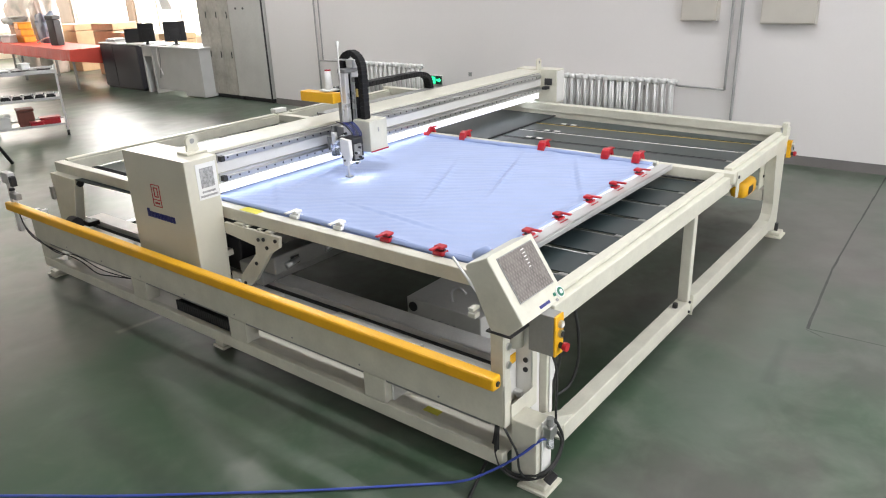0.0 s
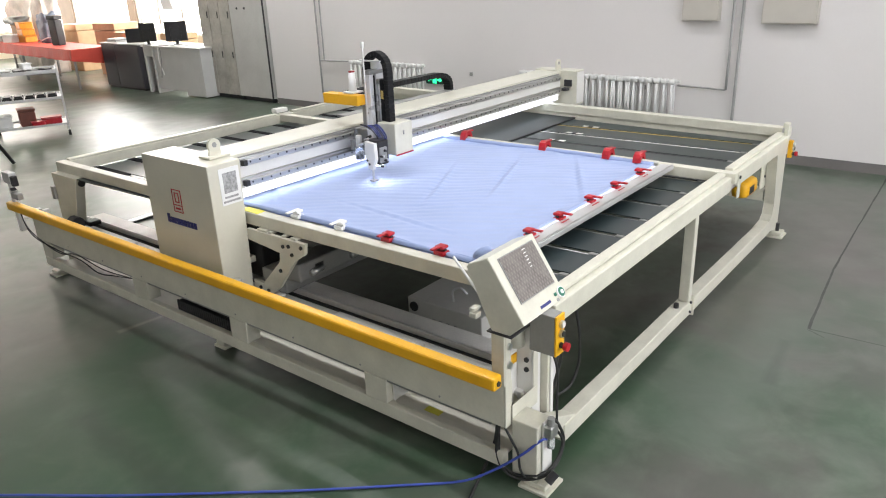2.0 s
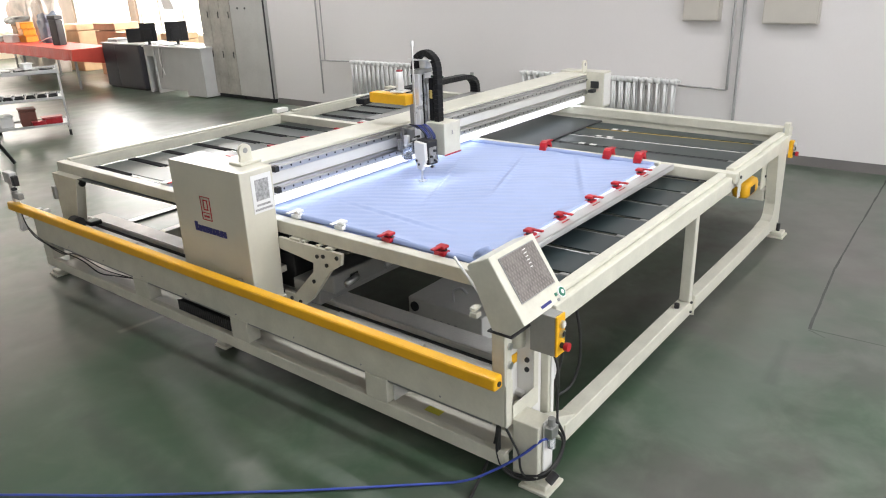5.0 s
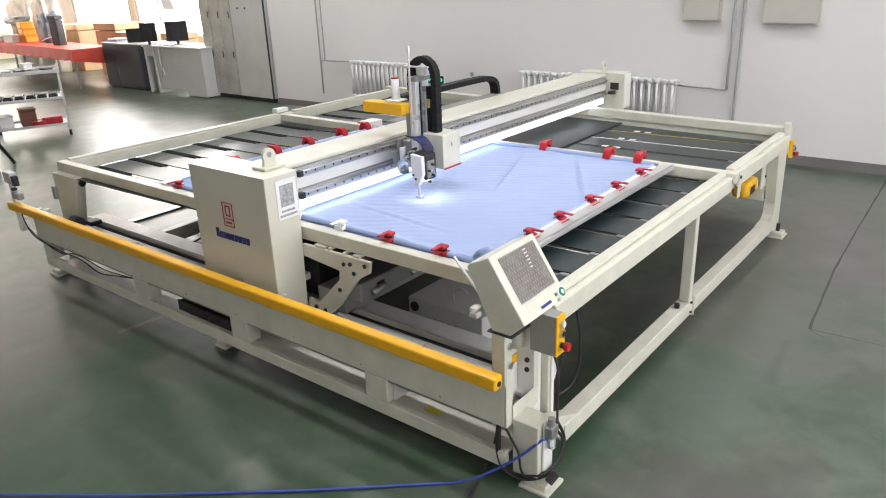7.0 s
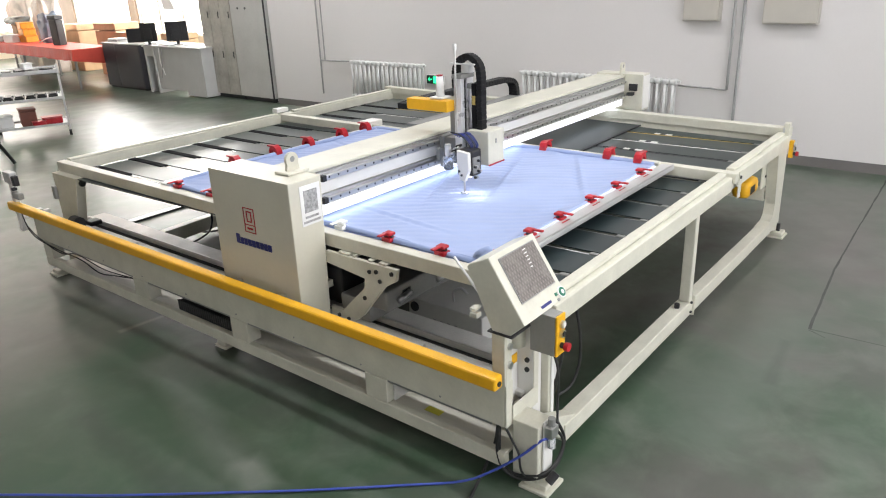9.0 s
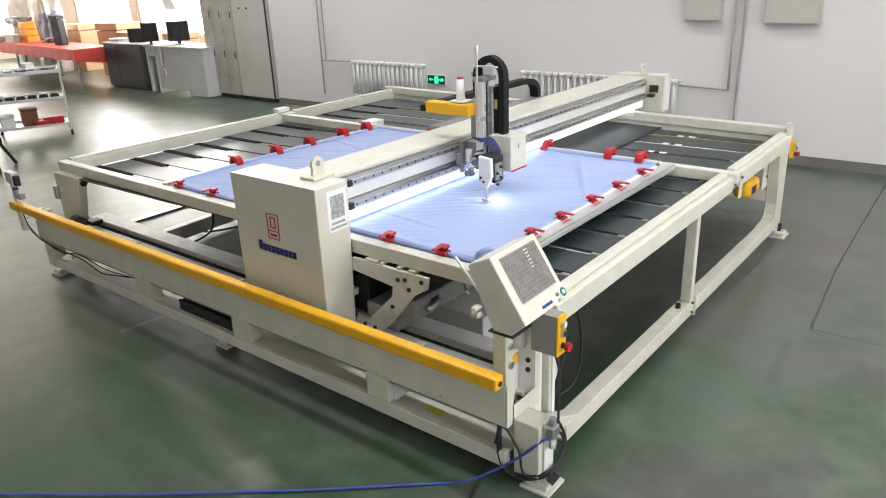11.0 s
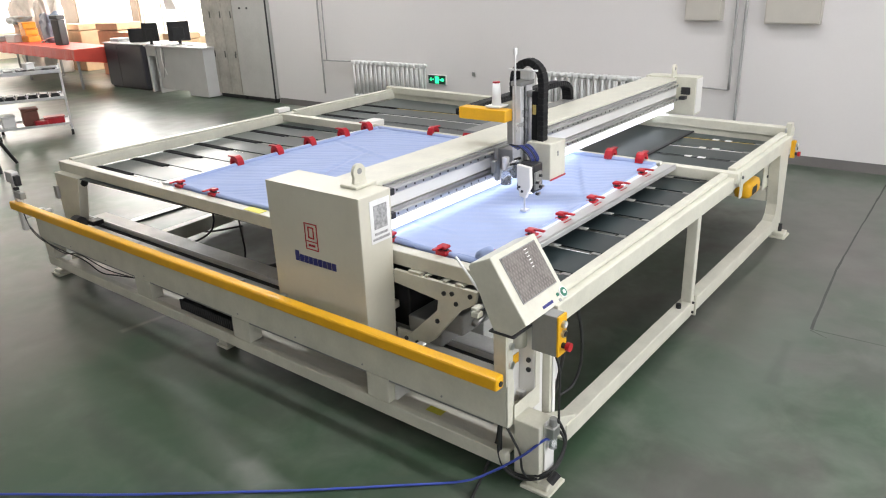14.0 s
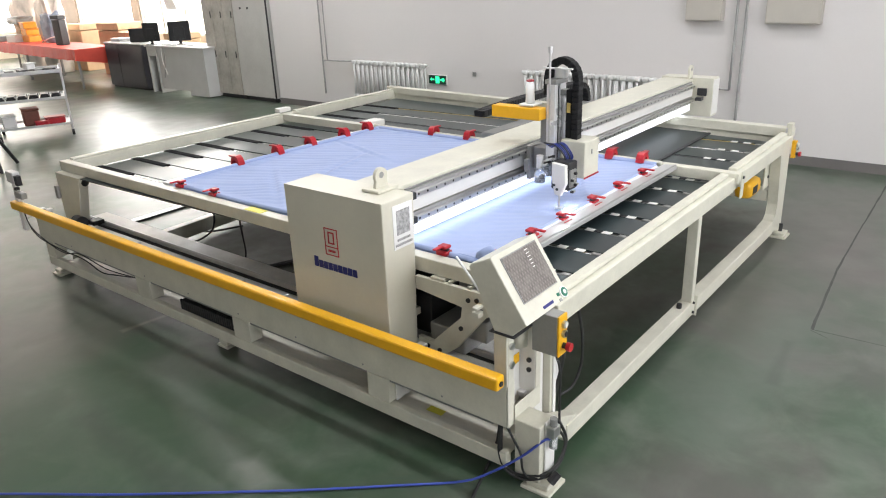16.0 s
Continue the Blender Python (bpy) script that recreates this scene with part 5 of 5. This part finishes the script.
bundle(7.5, 22.2, 0.0, (0.42, 0.85, 1.62), SKIN, "pale cloth heap piled behind the bench", 21)
bundle(7.3, 20.6, 0.0, (0.34, 0.50, 1.58), SKIN, "pale cloth heap piled behind the bench", 33)
bundle(7.45, 22.0, 1.80, (0.20, 0.34, 0.16), ORANGE, "orange cloth on the pale heap", 40)
cable("air_tube", [(6.45, 18.25, B + 0.03), (6.45, 18.6, B + 0.16), (6.45, 19.0, B + 0.13), (6.42, 19.4, B + 0.02)], 0.016, PAPER, "thin white tube arched on the bench", "tube")
crate(7.9, 17.2, 0.0, (0.7, 0.7, 1.15), TAN, "stacked cardboard carton on the floor")
crate(8.1, 18.4, 0.0, (0.8, 0.8, 1.35), TAN, "tall cardboard carton on the floor", turn=12)
crate(8.4, 15.9, 0.0, (0.7, 0.6, 1.10), TAN, "cardboard carton behind the desks", turn=-6)
crate(8.2, 20.4, 0.0, (0.9, 0.9, 1.3), TAN, "cardboard carton by the window")
t = thing("desk_lamp_hood", (7.6, 14.75, 1.72), "white hanging lamp hood over the desks", "lamp")
part("hood", prism(bmesh.new(), [(-0.30, 0.0), (0.16, 0.0), (0.26, 0.30), (-0.12, 0.30)], "x", -0.14, 0.14, 0.01), PAPER, t)
part("stem", rod(bmesh.new(), (0, 0, 0.25), (0, 0, CEIL - 1.72), 0.01, 8), GREYM, t)

# steel trolley with trays


def trolley():
    t = thing("tool_trolley", (2.62, 11.55, 0), "grey steel three-tier trolley with black trays and red boxes", "trolley", turn=-24)
    L, W = 0.52, 0.36
    for z, th in ((0.17, 0.04), (0.60, 0.045), (1.02, 0.06)):
        shelf = part("shelf", boxes((-L, L, -W, W, z, z + 0.012), r=0.003), ALU, t)
        for b in ((-L, L, -W, -W + 0.012), (-L, L, W - 0.012, W), (-L, -L + 0.012, -W + 0.013, W - 0.013), (L - 0.012, L, -W + 0.013, W - 0.013)):
            part("shelf_rim", boxes((*b, z + 0.0125, z + th), r=0.002), ALU, shelf)
    for x in (-L - 0.02, L):
        for y in (-W - 0.02, W):
            part("post", boxes((x, x + 0.034, y, y + 0.034, 0.10, 1.10), r=0.003), ALU, t)
            wheel = part("castor", rod(bmesh.new(), (x - 0.005, y + 0.01, 0.048), (x + 0.034, y + 0.01, 0.048), 0.048, 14), RUBBER, t)
            part("castor_fork", boxes((x - 0.012, x + 0.034, y - 0.005, y + 0.026, 0.06, 0.098), r=0.004), STEEL, wheel)
    for i in range(6):
        tr = thing("parts_tray", (0, 0, 0), "black plastic parts tray on the trolley", "tray", "trays on the trolley")
        m = t.matrix_world @ pose(-0.43 + 0.165 * i, -0.05, 0.614, 0, 0, 0)
        tr.matrix_world = m
        part("tray", boxes((-0.07, 0.07, -0.22, 0.22, 0, 0.012), (-0.07, 0.07, -0.22, -0.208, 0.0125, 0.05), (-0.07, 0.07, 0.208, 0.22, 0.0125, 0.05), (-0.07, -0.06, -0.207, 0.207, 0.0125, 0.05), (0.06, 0.07, -0.207, 0.207, 0.0125, 0.05), r=0.002), BLACK, tr)
        part("fittings", boxes((-0.055, 0.055, -0.19, 0.02, 0.013, 0.075), (-0.05, 0.05, 0.04, 0.19, 0.013, 0.065), r=0.012), BLACK, tr)
    BROWN = material("brown_box", (0.20, 0.07, 0.05), 0.6, var=0.2, scale=6)
    for (x, y, s, mat, lab) in ((-0.05, -0.02, (0.24, 0.3, 0.28), BROWN, "brown carton on the trolley's lower shelf"), (0.30, -0.10, (0.30, 0.2, 0.12), RED, "red tool box on the trolley's lower shelf"),
                                (0.10, -0.22, (0.2, 0.14, 0.08), RED, "small red box on the trolley"), (-0.38, -0.05, (0.2, 0.3, 0.2), PAPER, "pale carton on the trolley's lower shelf")):
        b = crate(0, 0, 0, s, mat, lab)
        b.matrix_world = t.matrix_world @ pose(x, y, 0.1825, 0, 0, 6)
    for i in range(5):
        b = crate(0, 0, 0, (0.12, 0.3, 0.05), GREYM if i % 2 else BLACK, "metal part lying on the trolley's top", "machine_part", "part")
        b.matrix_world = t.matrix_world @ pose(-0.4 + 0.19 * i, 0.02, 1.0325, 0, 0, 8 * i)
    b = crate(0, 0, 0, (0.14, 0.18, 0.10), PAPER, "white carton on the trolley's top")
    b.matrix_world = t.matrix_world @ pose(0.1, -0.1, 1.09, 0, 0, 20)
    return t


trolley()
t = thing("tripod_stand", (1.16, 9.55, 0), "black tripod stand on the floor", "tripod")
for a in (20, 140, 260):
    part("leg", rod(bmesh.new(), (0.36 * math.cos(radians(a)), 0.36 * math.sin(radians(a)), 0.01), (0.02 * math.cos(radians(a)), 0.02 * math.sin(radians(a)), 0.62), 0.024, 8), BLACK, t)
part("mast", rod(bmesh.new(), (0, 0, 0.35), (0, 0, 1.3), 0.018, 8), BLACK, t)

# fittings for the unseen ceiling lamps, with the added one near the lockers
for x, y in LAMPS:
    t = thing("ceiling_lamp", (x, y, CEIL), "long slim white ceiling lamp, added out of view", "ceiling lamp", "ceiling lamps")
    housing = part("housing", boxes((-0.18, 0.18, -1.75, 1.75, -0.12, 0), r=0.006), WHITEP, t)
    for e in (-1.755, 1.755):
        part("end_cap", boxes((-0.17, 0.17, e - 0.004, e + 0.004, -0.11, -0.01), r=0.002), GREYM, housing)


def motions():
    """Gantry along the table, sewing head along the beam."""
    ys = ((0, 2.620), (0.5, 2.585), (1, 2.512), (1.5, 2.450), (2, 2.390), (2.5, 2.343), (3, 2.298), (3.5, 2.242), (4, 2.182), (5.2, 2.065), (6.5, 1.925), (7, 1.858),
          (7.5, 1.798), (8, 1.748), (8.5, 1.706), (9, 1.654), (10.2, 1.530), (11.5, 1.398), (12, 1.350), (12.5, 1.298), (13, 1.244), (13.5, 1.190), (14, 1.130),
          (14.5, 1.084), (15, 1.030), (15.5, 0.990), (16, 0.976))
    walk(gantry, [(t, pose(0, y, 0)) for t, y in ys])
    xs = ((0, 1.010), (0.5, 0.958), (1, 0.925), (1.5, 0.970), (2, 1.018), (2.5, 1.073), (3, 1.124), (3.5, 1.170), (4, 1.196), (4.6, 1.230), (5.4, 1.100), (6.5, 0.902), (7, 0.886),
          (7.5, 0.930), (8, 0.991), (8.5, 1.058), (9, 1.111), (9.9, 1.200), (10.6, 1.130), (11.5, 0.961), (12, 0.898), (12.5, 0.867), (13, 0.918), (13.5, 0.965),
          (14, 1.000), (14.5, 1.062), (15, 1.106), (15.5, 1.122), (16, 1.142))
    walk(head, [(t, pose(x, 0, 0)) for t, x in xs])


motions()
